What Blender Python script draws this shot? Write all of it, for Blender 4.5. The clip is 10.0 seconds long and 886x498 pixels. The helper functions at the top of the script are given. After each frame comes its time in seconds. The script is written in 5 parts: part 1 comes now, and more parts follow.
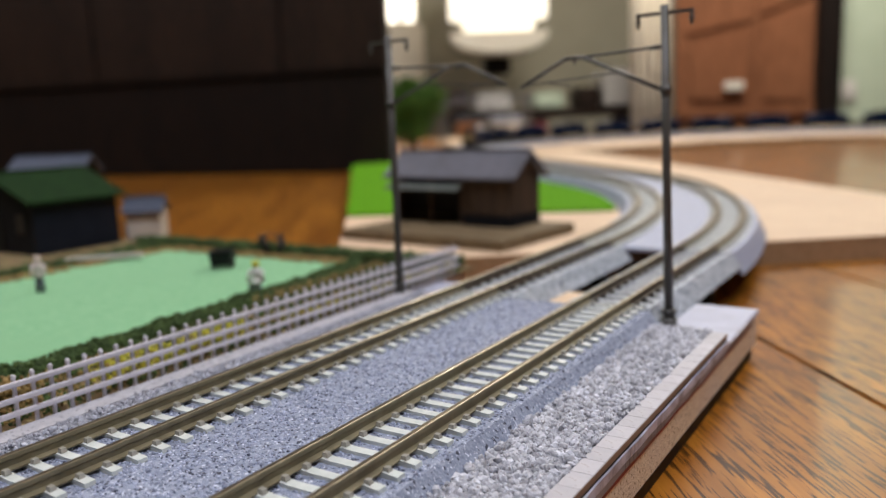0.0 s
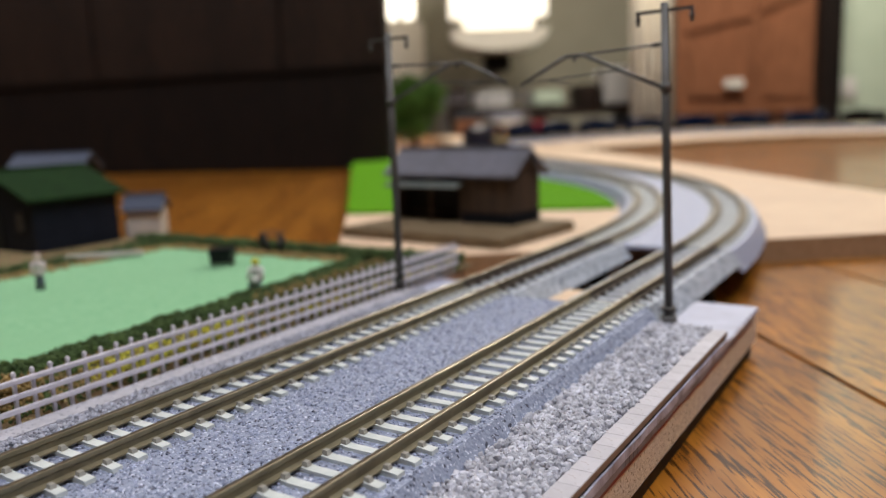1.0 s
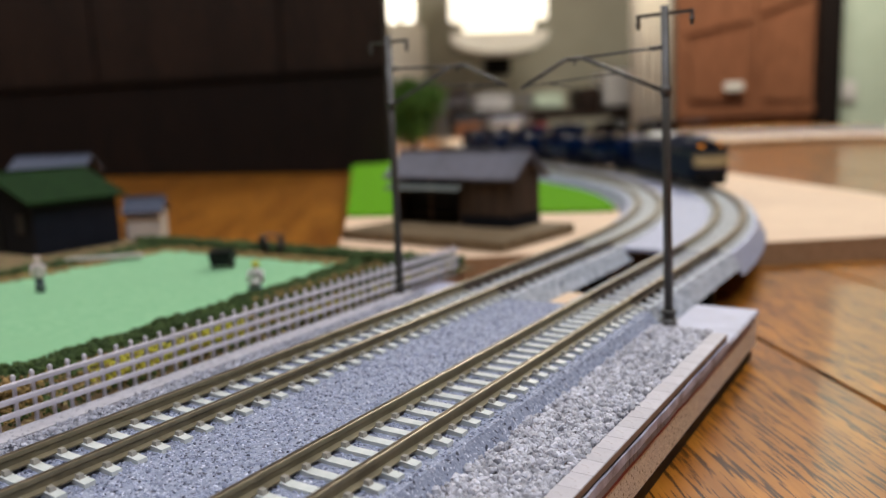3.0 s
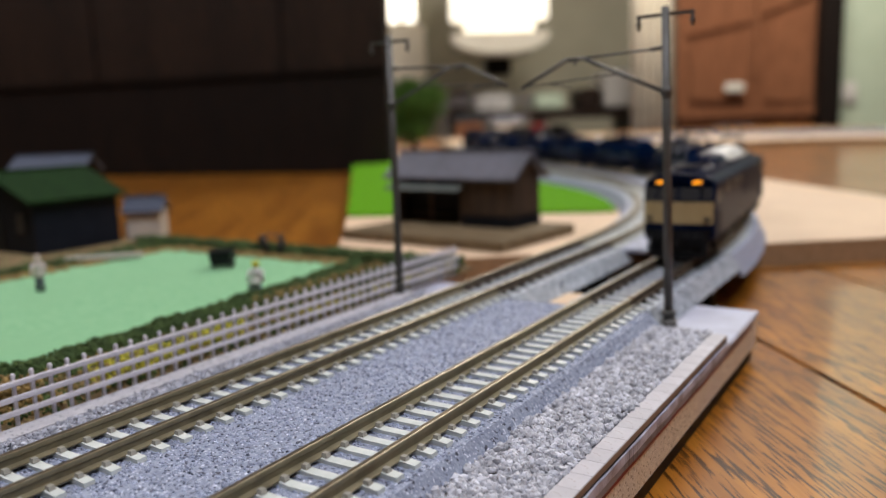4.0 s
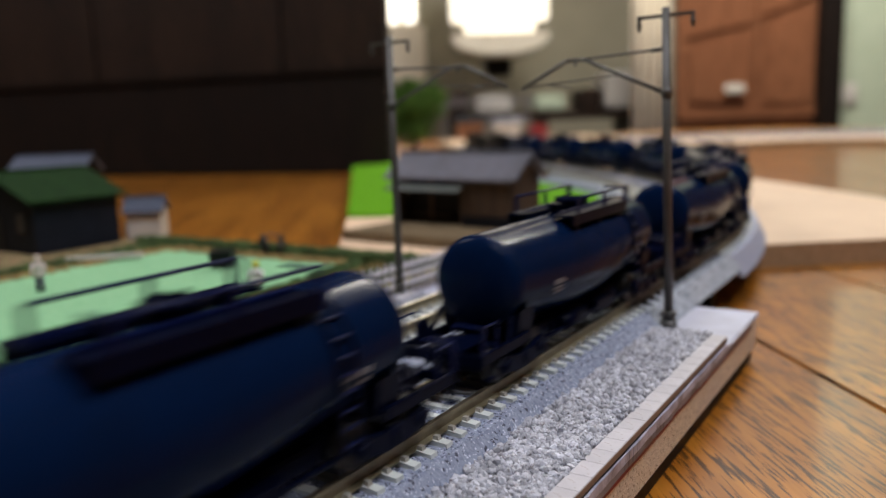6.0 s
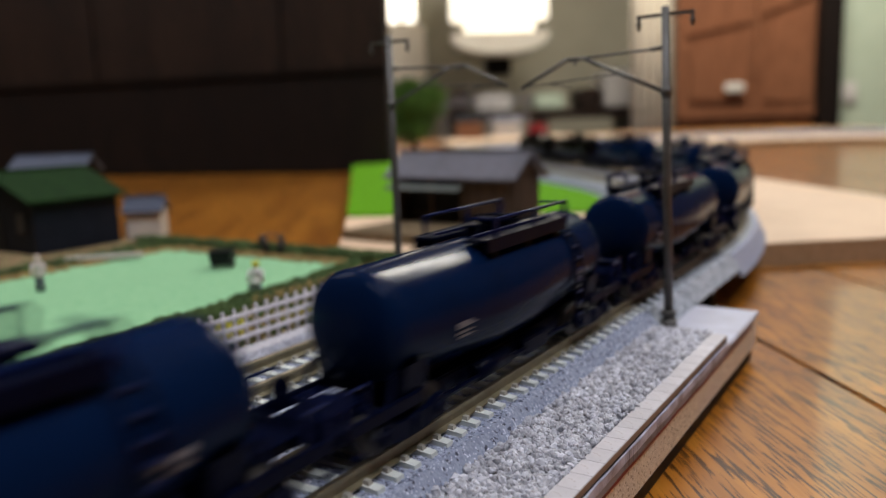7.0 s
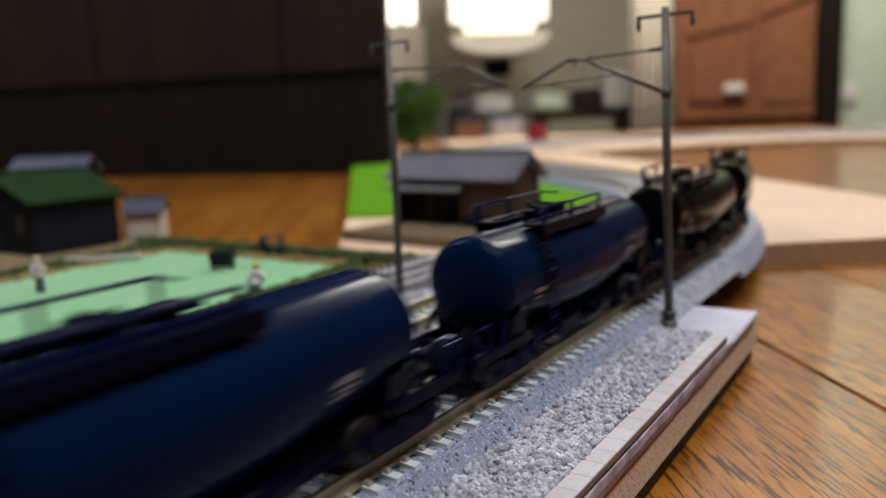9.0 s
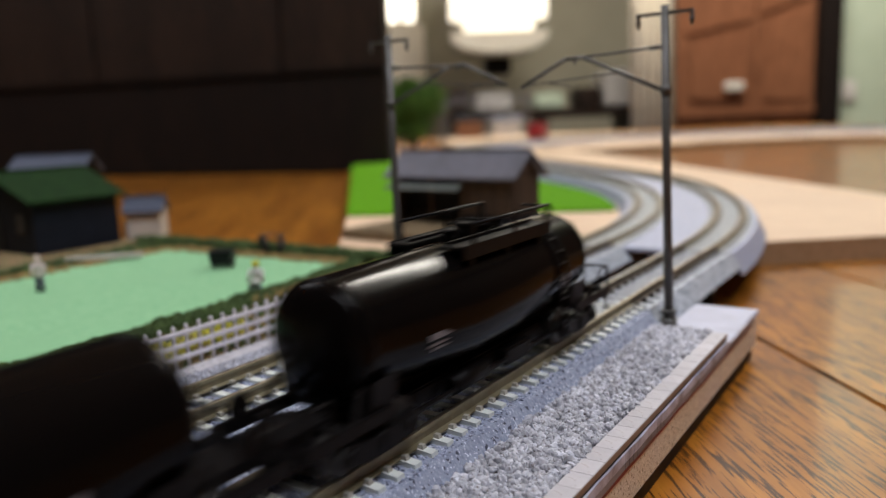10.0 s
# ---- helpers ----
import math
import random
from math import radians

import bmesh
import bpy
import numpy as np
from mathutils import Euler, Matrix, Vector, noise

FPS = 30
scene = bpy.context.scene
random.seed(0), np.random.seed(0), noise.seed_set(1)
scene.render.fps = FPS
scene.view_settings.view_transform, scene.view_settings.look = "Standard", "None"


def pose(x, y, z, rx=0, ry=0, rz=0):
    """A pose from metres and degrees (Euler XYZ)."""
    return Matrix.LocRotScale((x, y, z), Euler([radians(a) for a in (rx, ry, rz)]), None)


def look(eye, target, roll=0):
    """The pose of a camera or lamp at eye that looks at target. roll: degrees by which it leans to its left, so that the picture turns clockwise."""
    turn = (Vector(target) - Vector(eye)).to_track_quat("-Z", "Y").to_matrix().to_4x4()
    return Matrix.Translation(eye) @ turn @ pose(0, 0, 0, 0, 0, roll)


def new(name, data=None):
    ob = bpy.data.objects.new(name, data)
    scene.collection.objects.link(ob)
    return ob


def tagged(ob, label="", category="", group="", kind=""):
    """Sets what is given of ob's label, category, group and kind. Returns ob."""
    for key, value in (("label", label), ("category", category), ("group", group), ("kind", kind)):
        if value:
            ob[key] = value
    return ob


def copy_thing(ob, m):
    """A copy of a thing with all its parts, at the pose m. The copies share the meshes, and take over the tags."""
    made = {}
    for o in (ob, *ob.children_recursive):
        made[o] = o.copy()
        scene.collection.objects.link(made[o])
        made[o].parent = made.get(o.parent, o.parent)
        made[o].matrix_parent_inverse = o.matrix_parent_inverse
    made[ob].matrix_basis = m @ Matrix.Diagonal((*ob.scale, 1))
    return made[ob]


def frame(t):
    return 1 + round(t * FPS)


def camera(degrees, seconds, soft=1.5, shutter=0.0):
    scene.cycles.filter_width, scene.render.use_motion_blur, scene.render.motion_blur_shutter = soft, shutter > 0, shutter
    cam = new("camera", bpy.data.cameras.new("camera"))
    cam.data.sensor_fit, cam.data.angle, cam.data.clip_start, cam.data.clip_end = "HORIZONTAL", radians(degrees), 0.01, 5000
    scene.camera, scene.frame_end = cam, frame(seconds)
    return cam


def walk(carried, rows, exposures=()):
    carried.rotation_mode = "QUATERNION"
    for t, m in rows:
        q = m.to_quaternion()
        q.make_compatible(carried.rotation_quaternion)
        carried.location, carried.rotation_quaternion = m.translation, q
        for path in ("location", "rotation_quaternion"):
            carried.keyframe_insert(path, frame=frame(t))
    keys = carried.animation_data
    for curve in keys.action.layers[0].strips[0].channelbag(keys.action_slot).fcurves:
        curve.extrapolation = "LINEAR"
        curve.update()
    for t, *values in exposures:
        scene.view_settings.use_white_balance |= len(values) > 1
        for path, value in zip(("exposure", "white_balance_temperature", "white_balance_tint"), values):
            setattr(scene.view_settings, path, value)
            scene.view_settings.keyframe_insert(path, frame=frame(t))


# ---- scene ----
MM = 0.001


def P(x, y, z, rx=0, ry=0, rz=0):
    return pose(x * MM, y * MM, z * MM, rx, ry, rz)


# ---- camera: rests by the layout, 4 cm above rail level, with a slight sway ----
EYE = (61.607 * MM, -43.723 * MM, 40.194 * MM)
YAW, PITCH, ROLL = 32.2773, 9.3335, -2.2290
cam = camera(58, 10.0, soft=1.25, shutter=0.35)
cam.data.dof.use_dof = True
cam.data.dof.focus_distance = 0.110
cam.data.dof.aperture_fstop = 17.5
SWAY = [(0, 0, 0), (0.5, -4, 0), (1.5, -4, 0), (2.0, -3, 0), (2.5, 0, 0), (4.0, 1.2, .2), (4.5, 3.8, .3), (5.0, 4.8, .3),
        (5.5, 3.8, .3), (7.0, 1.2, .2), (7.5, 2.6, .15), (8.0, 1.2, .2), (8.5, .8, .25), (9.0, 2.6, .15), (9.5, 0, .05), (10.0, 0, .05)]


def cam_pose(drop, lean):
    p = radians(PITCH - math.degrees(drop / 1414.4))
    y = radians(YAW)
    way = Vector((-math.sin(y) * math.cos(p), math.cos(y) * math.cos(p), -math.sin(p)))
    return look(EYE, Vector(EYE) + way, ROLL + lean)


walk(cam, [(t, cam_pose(d, l)) for t, d, l in SWAY])

# ---- light: two ceiling lights of the room, a third added for the far end, a lit window far off ----
world = bpy.data.worlds.new("room_air")
scene.world = world
world.use_nodes = True
world.node_tree.nodes["Background"].inputs[0].default_value = (1.0, 0.93, 0.82, 1)
world.node_tree.nodes["Background"].inputs[1].default_value = 0.05
scene.view_settings.exposure = -0.26


def room(a, b, z):
    """A place in the room: a to the side, b away along the table, z up, in millimetres."""
    y = radians(YAW)
    return Vector((EYE[0] / MM + a * math.cos(y) - b * math.sin(y), EYE[1] / MM + a * math.sin(y) + b * math.cos(y), z))


# the last one is an added warm lamp that brightens doors, curtain and panel
CEIL_LIGHTS = [(-1500, 650, (0.89, 0.91, 1.0), 22, 1.2, 1.0), (430, -350, (0.89, 0.91, 1.0), 28, 1.1, 0.4), (1000, 2300, (1.0, 0.95, 0.86), 68, 1.1, 0.4)]
for a, b, w, power, wide, deep in CEIL_LIGHTS:
    ld = bpy.data.lights.new("ceiling_lamp", "AREA")
    ld.shape, ld.size, ld.size_y, ld.energy, ld.color = "RECTANGLE", wide, deep, power, w
    lo = new("ceiling_lamp", ld)
    c = room(a, b, 1610)
    lo.matrix_basis = P(c.x, c.y, c.z, 0, 0, YAW)


# ---- materials ----
def rgb(h):
    return (*h, 1.0)


def mat(name, col, col2=None, rough=0.6, metal=0.0, scale=300.0, detail=4.0, stretch=(1, 1, 1), turn=0.0, bump=0.0, bump_scale=None,
        speck=None, speck_scale=900.0, speck_amount=0.35, rough_var=0.1, per_object=0.0, per_island=0.0, wear=None, wear_scale=40.0, coat=0.0, spec=0.5):
    m = bpy.data.materials.new(name)
    m.use_nodes = True
    nt = m.node_tree
    N, L = nt.nodes, nt.links
    b = N["Principled BSDF"]
    b.inputs["Metallic"].default_value = metal
    b.inputs["Coat Weight"].default_value = coat
    b.inputs["Specular IOR Level"].default_value = spec
    tc = N.new("ShaderNodeTexCoord")
    mp = N.new("ShaderNodeMapping")
    mp.inputs["Rotation"].default_value = (0, 0, radians(turn))
    mp.inputs["Scale"].default_value = stretch
    L.new(tc.outputs["Object"], mp.inputs[0])
    n1 = N.new("ShaderNodeTexNoise")
    n1.inputs["Scale"].default_value, n1.inputs["Detail"].default_value = scale, detail
    L.new(mp.outputs[0], n1.inputs["Vector"])
    ramp = N.new("ShaderNodeValToRGB")
    ramp.color_ramp.elements[0].position, ramp.color_ramp.elements[1].position = 0.33, 0.67
    ramp.color_ramp.elements[0].color = rgb(col)
    ramp.color_ramp.elements[1].color = rgb(col2 or [c * 1.25 for c in col])
    L.new(n1.outputs[0], ramp.inputs[0])
    out = ramp.outputs[0]

    def mix(a, fac, colour, mode="MIX"):
        x = N.new("ShaderNodeMix")
        x.data_type, x.blend_type = "RGBA", mode
        L.new(a, x.inputs[6])
        if isinstance(colour, tuple):
            x.inputs[7].default_value = rgb(colour)
        else:
            L.new(colour, x.inputs[7])
        if isinstance(fac, float):
            x.inputs[0].default_value = fac
        else:
            L.new(fac, x.inputs[0])
        return x.outputs[2]

    def ramp01(sock, lo, hi):
        r = N.new("ShaderNodeMapRange")
        r.inputs[1].default_value, r.inputs[2].default_value = lo, hi
        L.new(sock, r.inputs[0])
        return r.outputs[0]

    if wear:
        n2 = N.new("ShaderNodeTexNoise")
        n2.inputs["Scale"].default_value, n2.inputs["Detail"].default_value = wear_scale, 5
        L.new(mp.outputs[0], n2.inputs["Vector"])
        out = mix(out, ramp01(n2.outputs[0], 0.48, 0.72), tuple(wear))
    if speck:
        for k, sp in enumerate(speck):
            n3 = N.new("ShaderNodeTexNoise")
            n3.inputs["Scale"].default_value, n3.inputs["Detail"].default_value = speck_scale * (1 + .9 * k), 1.5
            off = N.new("ShaderNodeVectorMath")
            off.inputs[1].default_value = (3.1 * k, 1.7 * k, .3 * k)
            L.new(tc.outputs["Object"], off.inputs[0])
            L.new(off.outputs[0], n3.inputs["Vector"])
            out = mix(out, ramp01(n3.outputs[0], 1 - speck_amount + .025 * k, 1 - speck_amount + .05 + .025 * k), tuple(sp))
    if per_object or per_island:
        rnd = N.new("ShaderNodeObjectInfo").outputs["Random"] if per_object else N.new("ShaderNodeNewGeometry").outputs["Random Per Island"]
        amount = per_object or per_island
        r = N.new("ShaderNodeMapRange")
        r.inputs[3].default_value, r.inputs[4].default_value = 1 - amount, 1 + amount
        L.new(rnd, r.inputs[0])
        g = N.new("ShaderNodeCombineColor")
        for i in range(3):
            L.new(r.outputs[0], g.inputs[i])
        out = mix(out, 1.0, g.outputs[0], "MULTIPLY")
    L.new(out, b.inputs["Base Color"])
    rr = N.new("ShaderNodeMapRange")
    rr.inputs[3].default_value, rr.inputs[4].default_value = max(0.02, rough - rough_var), min(1, rough + rough_var)
    L.new(n1.outputs[0], rr.inputs[0])
    L.new(rr.outputs[0], b.inputs["Roughness"])
    if bump:
        nb = N.new("ShaderNodeTexNoise")
        nb.inputs["Scale"].default_value, nb.inputs["Detail"].default_value = bump_scale or scale * 3, 3
        L.new(mp.outputs[0], nb.inputs["Vector"])
        bp = N.new("ShaderNodeBump")
        bp.inputs["Strength"].default_value, bp.inputs["Distance"].default_value = min(1, bump), 0.0004
        L.new(nb.outputs[0], bp.inputs["Height"])
        L.new(bp.outputs[0], b.inputs["Normal"])
    return m


def glow(name, col, strength):
    m = bpy.data.materials.new(name)
    m.use_nodes = True
    b = m.node_tree.nodes["Principled BSDF"]
    b.inputs["Base Color"].default_value = rgb(col)
    b.inputs["Emission Color"].default_value = rgb(col)
    b.inputs["Emission Strength"].default_value = strength
    return m


def oak(name, light, dark, pore, turn, rough=0.25, s=1.0, coat=0.03, gloss=0.25, upright=False):
    """Varnished oak: long grain, dark pores, darker growth bands; upright runs the grain up a wall."""
    m = bpy.data.materials.new(name)
    m.use_nodes = True
    nt = m.node_tree
    N, L = nt.nodes, nt.links
    b = N["Principled BSDF"]
    tc, info = N.new("ShaderNodeTexCoord"), N.new("ShaderNodeObjectInfo")
    shift = N.new("ShaderNodeVectorMath")
    shift.operation = "MULTIPLY_ADD"
    comb = N.new("ShaderNodeCombineXYZ")
    for i in range(3):
        L.new(info.outputs["Random"], comb.inputs[i])
    shift.inputs[1].default_value = (7, 5, 3)
    L.new(comb.outputs[0], shift.inputs[0])
    L.new(tc.outputs["Object"], shift.inputs[2])

    def noise_tex(sx, sy, scale, detail, distort=0.0):
        mp = N.new("ShaderNodeMapping")
        mp.inputs["Rotation"].default_value, mp.inputs["Scale"].default_value = (0, 0, radians(turn)), (sx, sx, sy) if upright else (sx, sy, sx)
        L.new(shift.outputs[0], mp.inputs[0])
        n = N.new("ShaderNodeTexNoise")
        n.inputs["Scale"].default_value, n.inputs["Detail"].default_value, n.inputs["Distortion"].default_value = scale, detail, distort
        L.new(mp.outputs[0], n.inputs["Vector"])
        return n.outputs[0]

    band = noise_tex(1, 0.07, 95 * s, 3, 0.6)
    fine = noise_tex(1, 0.05, 700 * s, 3)
    pores = noise_tex(1, 0.05, 1900 * s, 2.5, 0.2)
    ramp = N.new("ShaderNodeValToRGB")
    ramp.color_ramp.elements[0].position, ramp.color_ramp.elements[1].position = 0.35, 0.68
    ramp.color_ramp.elements[0].color, ramp.color_ramp.elements[1].color = rgb(light), rgb(dark)
    L.new(band, ramp.inputs[0])

    def mixin(a, fac, colour, lo, hi, top=1.0):
        r = N.new("ShaderNodeMapRange")
        r.inputs[1].default_value, r.inputs[2].default_value, r.inputs[4].default_value = lo, hi, top
        L.new(fac, r.inputs[0])
        x = N.new("ShaderNodeMix")
        x.data_type = "RGBA"
        L.new(a, x.inputs[6])
        x.inputs[7].default_value = rgb(colour)
        L.new(r.outputs[0], x.inputs[0])
        return x.outputs[2]

    out = mixin(ramp.outputs[0], fine, dark, 0.45, 0.75, 0.55)
    out = mixin(out, pores, pore, 0.505, 0.575, 0.95)
    L.new(out, b.inputs["Base Color"])
    b.inputs["Roughness"].default_value = rough
    b.inputs["Coat Weight"].default_value = coat
    b.inputs["Specular IOR Level"].default_value = gloss
    b.inputs["Coat Roughness"].default_value = 0.10
    bp = N.new("ShaderNodeBump")
    bp.inputs["Strength"].default_value, bp.inputs["Distance"].default_value, bp.invert = 0.15, 0.0003, True
    L.new(pores, bp.inputs["Height"])
    L.new(bp.outputs[0], b.inputs["Normal"])
    return m


def car_paint(name, col, rough=0.22, gloss=0.28):
    m = mat(name, col, [c * 1.12 for c in col], rough=rough, scale=700, rough_var=0.05, bump=0.03, bump_scale=2500, coat=0.0, wear=[c * .8 + .001 for c in col], wear_scale=90)
    m.node_tree.nodes["Principled BSDF"].inputs["Specular IOR Level"].default_value = gloss
    return m


M_TABLE = oak("varnished_oak", (0.52, 0.205, 0.024), (0.29, 0.100, 0.011), (0.048, 0.015, 0.002), 0, 0.40, 1.0, 0.55, 0.10)
M_SEAM = mat("table_joint", (0.10, 0.045, 0.02), rough=0.6)
M_DARKWOOD = oak("dark_stained_wood", (0.0125, 0.006, 0.0034), (0.0065, 0.0032, 0.002), (0.002, 0.001, 0.0008), 0, 0.6, 0.3, upright=True)
M_DARKWOOD2 = oak("brown_stained_wood", (0.036, 0.0185, 0.0105), (0.018, 0.009, 0.0052), (0.008, 0.005, 0.003), 0, 0.6, 0.3, upright=True)
M_DOOR = oak("red_brown_door_wood", (0.25, 0.105, 0.052), (0.20, 0.082, 0.040), (0.14, 0.055, 0.026), 0, 0.4, 0.12, upright=True)
M_MDF = mat("pale_fibreboard", (0.66, 0.47, 0.31), (0.74, 0.55, 0.37), rough=0.7, scale=60, speck=[(0.55, 0.37, 0.22)], speck_scale=1200, speck_amount=.36, bump=.05)
M_MDF_EDGE = mat("fibreboard_edge", (0.33, 0.20, 0.10), (0.42, 0.26, 0.14), rough=0.85, scale=500, bump=.3)
M_PARTICLE = mat("chipboard_edge", (0.68, 0.52, 0.35), (0.82, 0.66, 0.47), rough=0.9, scale=900, detail=6, speck=[(0.36, 0.22, 0.12), (0.88, 0.76, 0.60)], speck_scale=1700, speck_amount=.39, bump=.6, wear=(0.72, 0.58, 0.46), wear_scale=60)
M_WHITEPLATE = mat("white_painted_board", (0.47, 0.485, 0.60), (0.52, 0.535, 0.64), rough=0.6, scale=120, wear=(0.42, 0.43, 0.52), wear_scale=80, bump=.1)
M_EDGEPAINT = mat("smeared_white_paint", (0.36, 0.36, 0.44), (0.66, 0.66, 0.76), rough=0.35, scale=220, wear=(0.14, 0.13, 0.15), wear_scale=150, bump=.4, bump_scale=600)
M_EDGEGREY = mat("streaky_grey_paint", (0.13, 0.125, 0.145), (0.30, 0.29, 0.33), rough=0.4, scale=400, stretch=(1, .3, 1), wear=(0.07, 0.055, 0.06), wear_scale=300, bump=.4, bump_scale=900)
M_RED = mat("red_paint_line", (0.16, 0.025, 0.02), (0.24, 0.04, 0.03), rough=0.6, scale=300, wear=(0.20, 0.075, 0.05), wear_scale=200)
M_CURB = mat("grey_kerb_plastic", (0.46, 0.44, 0.47), (0.53, 0.51, 0.54), rough=0.6, scale=250, per_object=.06, speck=[(0.40, 0.36, 0.37)], speck_scale=1500, speck_amount=.34, bump=.1)
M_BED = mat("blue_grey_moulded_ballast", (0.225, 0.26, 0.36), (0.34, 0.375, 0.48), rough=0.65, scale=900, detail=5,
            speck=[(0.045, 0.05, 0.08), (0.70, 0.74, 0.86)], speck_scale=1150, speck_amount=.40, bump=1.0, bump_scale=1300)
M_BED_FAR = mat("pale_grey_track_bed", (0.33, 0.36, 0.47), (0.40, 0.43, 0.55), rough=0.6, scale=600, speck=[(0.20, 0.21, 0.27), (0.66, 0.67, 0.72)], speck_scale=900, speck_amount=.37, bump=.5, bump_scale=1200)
M_GRAIN = mat("loose_gravel", (0.40, 0.405, 0.45), (0.63, 0.635, 0.69), rough=0.45, scale=500, per_island=.33, bump=.4, bump_scale=2500, speck=[(0.25, 0.23, 0.24)], speck_scale=1600, speck_amount=.36)
M_PATH = mat("pale_lilac_path", (0.44, 0.43, 0.47), (0.54, 0.53, 0.57), rough=0.8, scale=400, bump=.6, bump_scale=1500, speck=[(0.33, 0.33, 0.37)], speck_scale=1200, speck_amount=.40)
M_FINEGRAIN = mat("fine_grey_gravel", (0.36, 0.37, 0.43), (0.52, 0.53, 0.60), rough=0.75, scale=500, per_island=.3, speck=[(0.2, 0.2, 0.24)], speck_scale=1600, speck_amount=.38)
M_GRAVELBASE = mat("gravel_base", (0.38, 0.37, 0.39), (0.48, 0.47, 0.49), rough=0.9, scale=1000, bump=1.0, bump_scale=1200)
M_RAIL = mat("bronze_tinted_rail_side", (0.215, 0.185, 0.112), (0.27, 0.232, 0.145), rough=0.5, metal=0.25, scale=500, wear=(0.17, 0.14, 0.085), wear_scale=200)
M_RAILTOP = mat("worn_rail_head", (0.34, 0.29, 0.21), (0.42, 0.36, 0.27), rough=0.32, metal=0.9, scale=600)
M_CHAIR = mat("grey_beige_rail_clip", (0.36, 0.345, 0.30), (0.44, 0.42, 0.37), rough=0.45, scale=600)
M_BALLAST = mat("blue_grey_ballast_grain", (0.28, 0.315, 0.43), (0.42, 0.46, 0.59), rough=0.4, scale=500, per_island=.32, bump=.3, bump_scale=2500)
M_BALLAST_DARK = mat("dark_blue_ballast_grain", (0.055, 0.065, 0.11), (0.10, 0.115, 0.17), rough=0.4, scale=500, per_island=.4)
M_BED_SHORT = mat("mottled_grey_track_bed", (0.30, 0.335, 0.39), (0.50, 0.54, 0.59), rough=0.65, scale=450, detail=5, speck=[(0.13, 0.145, 0.18), (0.72, 0.75, 0.79)], speck_scale=620, speck_amount=.40, bump=1.0, bump_scale=700)
# brown here is the shade on the kerb's outer face, put into colour
M_KERB_SHADE = mat("shaded_kerb_flank", (0.20, 0.13, 0.085), (0.27, 0.18, 0.12), rough=0.8, scale=300)
M_PORCH = mat("dull_grey_green_sheet", (0.10, 0.115, 0.105), (0.14, 0.155, 0.14), rough=0.7, scale=200)
M_SLEEPER = mat("pale_concrete_sleeper", (0.60, 0.64, 0.61), (0.68, 0.71, 0.68), rough=0.36, scale=600, per_object=.05, bump=.1)
M_SLEEPER_DARK = mat("dark_brown_sleeper", (0.018, 0.0155, 0.0155), (0.032, 0.028, 0.028), rough=0.6, scale=600, per_object=.1, spec=.2)
M_RAIL_DARK = mat("brown_weathered_rail", (0.075, 0.055, 0.036), (0.11, 0.082, 0.055), rough=0.55, metal=.2, scale=500)
M_FENCE = mat("lilac_white_plastic", (0.66, 0.63, 0.68), (0.74, 0.71, 0.76), rough=0.45, scale=400, bump=.05)
M_POLE = mat("dark_grey_mast_plastic", (0.066, 0.062, 0.055), (0.092, 0.087, 0.078), rough=0.42, scale=500, wear=(0.10, 0.095, 0.09), wear_scale=150)
M_FIELD = mat("mint_green_felt", (0.20, 0.44, 0.225), (0.255, 0.50, 0.275), rough=0.95, scale=500, bump=.5, bump_scale=2500, wear=(0.225, 0.46, 0.245), wear_scale=30)
M_HEDGE = mat("dark_green_foam_foliage", (0.040, 0.075, 0.018), (0.075, 0.12, 0.032), rough=0.95, scale=300, per_island=.35)
M_DRYGRASS = mat("ochre_dry_scatter", (0.24, 0.155, 0.055), (0.36, 0.25, 0.09), rough=0.95, scale=300, per_island=.3)
M_YELLOW = mat("yellow_flower_scatter", (0.52, 0.48, 0.05), (0.64, 0.60, 0.08), rough=0.9, scale=300, per_island=.2)
M_SOIL = mat("brown_scenic_soil", (0.14, 0.085, 0.035), (0.25, 0.17, 0.08), rough=0.95, scale=180, speck=[(0.06, 0.10, 0.03), (0.45, 0.36, 0.16)], speck_scale=400, speck_amount=.42, bump=.9)
M_MAT = mat("bright_green_grass_mat", (0.085, 0.265, 0.004), (0.115, 0.315, 0.007), rough=0.95, spec=.08, scale=400, bump=.6, bump_scale=1800)
M_ROOFGREY = mat("slate_grey_roof", (0.115, 0.115, 0.14), (0.15, 0.15, 0.18), rough=0.5, scale=300, wear=(0.10, 0.10, 0.115), wear_scale=60)
M_ROOFGREEN = mat("moss_green_roof", (0.011, 0.030, 0.009), (0.016, 0.042, 0.012), rough=0.9, scale=200, spec=.1)
M_ROOFBLUE = mat("grey_blue_roof", (0.055, 0.068, 0.105), (0.075, 0.09, 0.13), rough=0.8, scale=200)
M_PLANK = mat("weathered_brown_boards", (0.050, 0.028, 0.014), (0.082, 0.046, 0.024), rough=0.75, scale=250, stretch=(1, 1, .15), per_object=.2, bump=.3)
M_BLACKWALL = mat("charcoal_house_wall", (0.0065, 0.007, 0.0095), (0.011, 0.0115, 0.015), rough=0.7, scale=200, spec=.15)
M_BLUEBLACK = mat("blue_black_boards", (0.009, 0.012, 0.021), (0.014, 0.018, 0.029), rough=0.6, scale=200, spec=.2)
M_SHEDWALL = mat("cream_shed_wall", (0.52, 0.50, 0.44), (0.62, 0.60, 0.54), rough=0.7, scale=150)
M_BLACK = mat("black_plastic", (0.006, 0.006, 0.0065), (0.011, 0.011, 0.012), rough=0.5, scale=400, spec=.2)
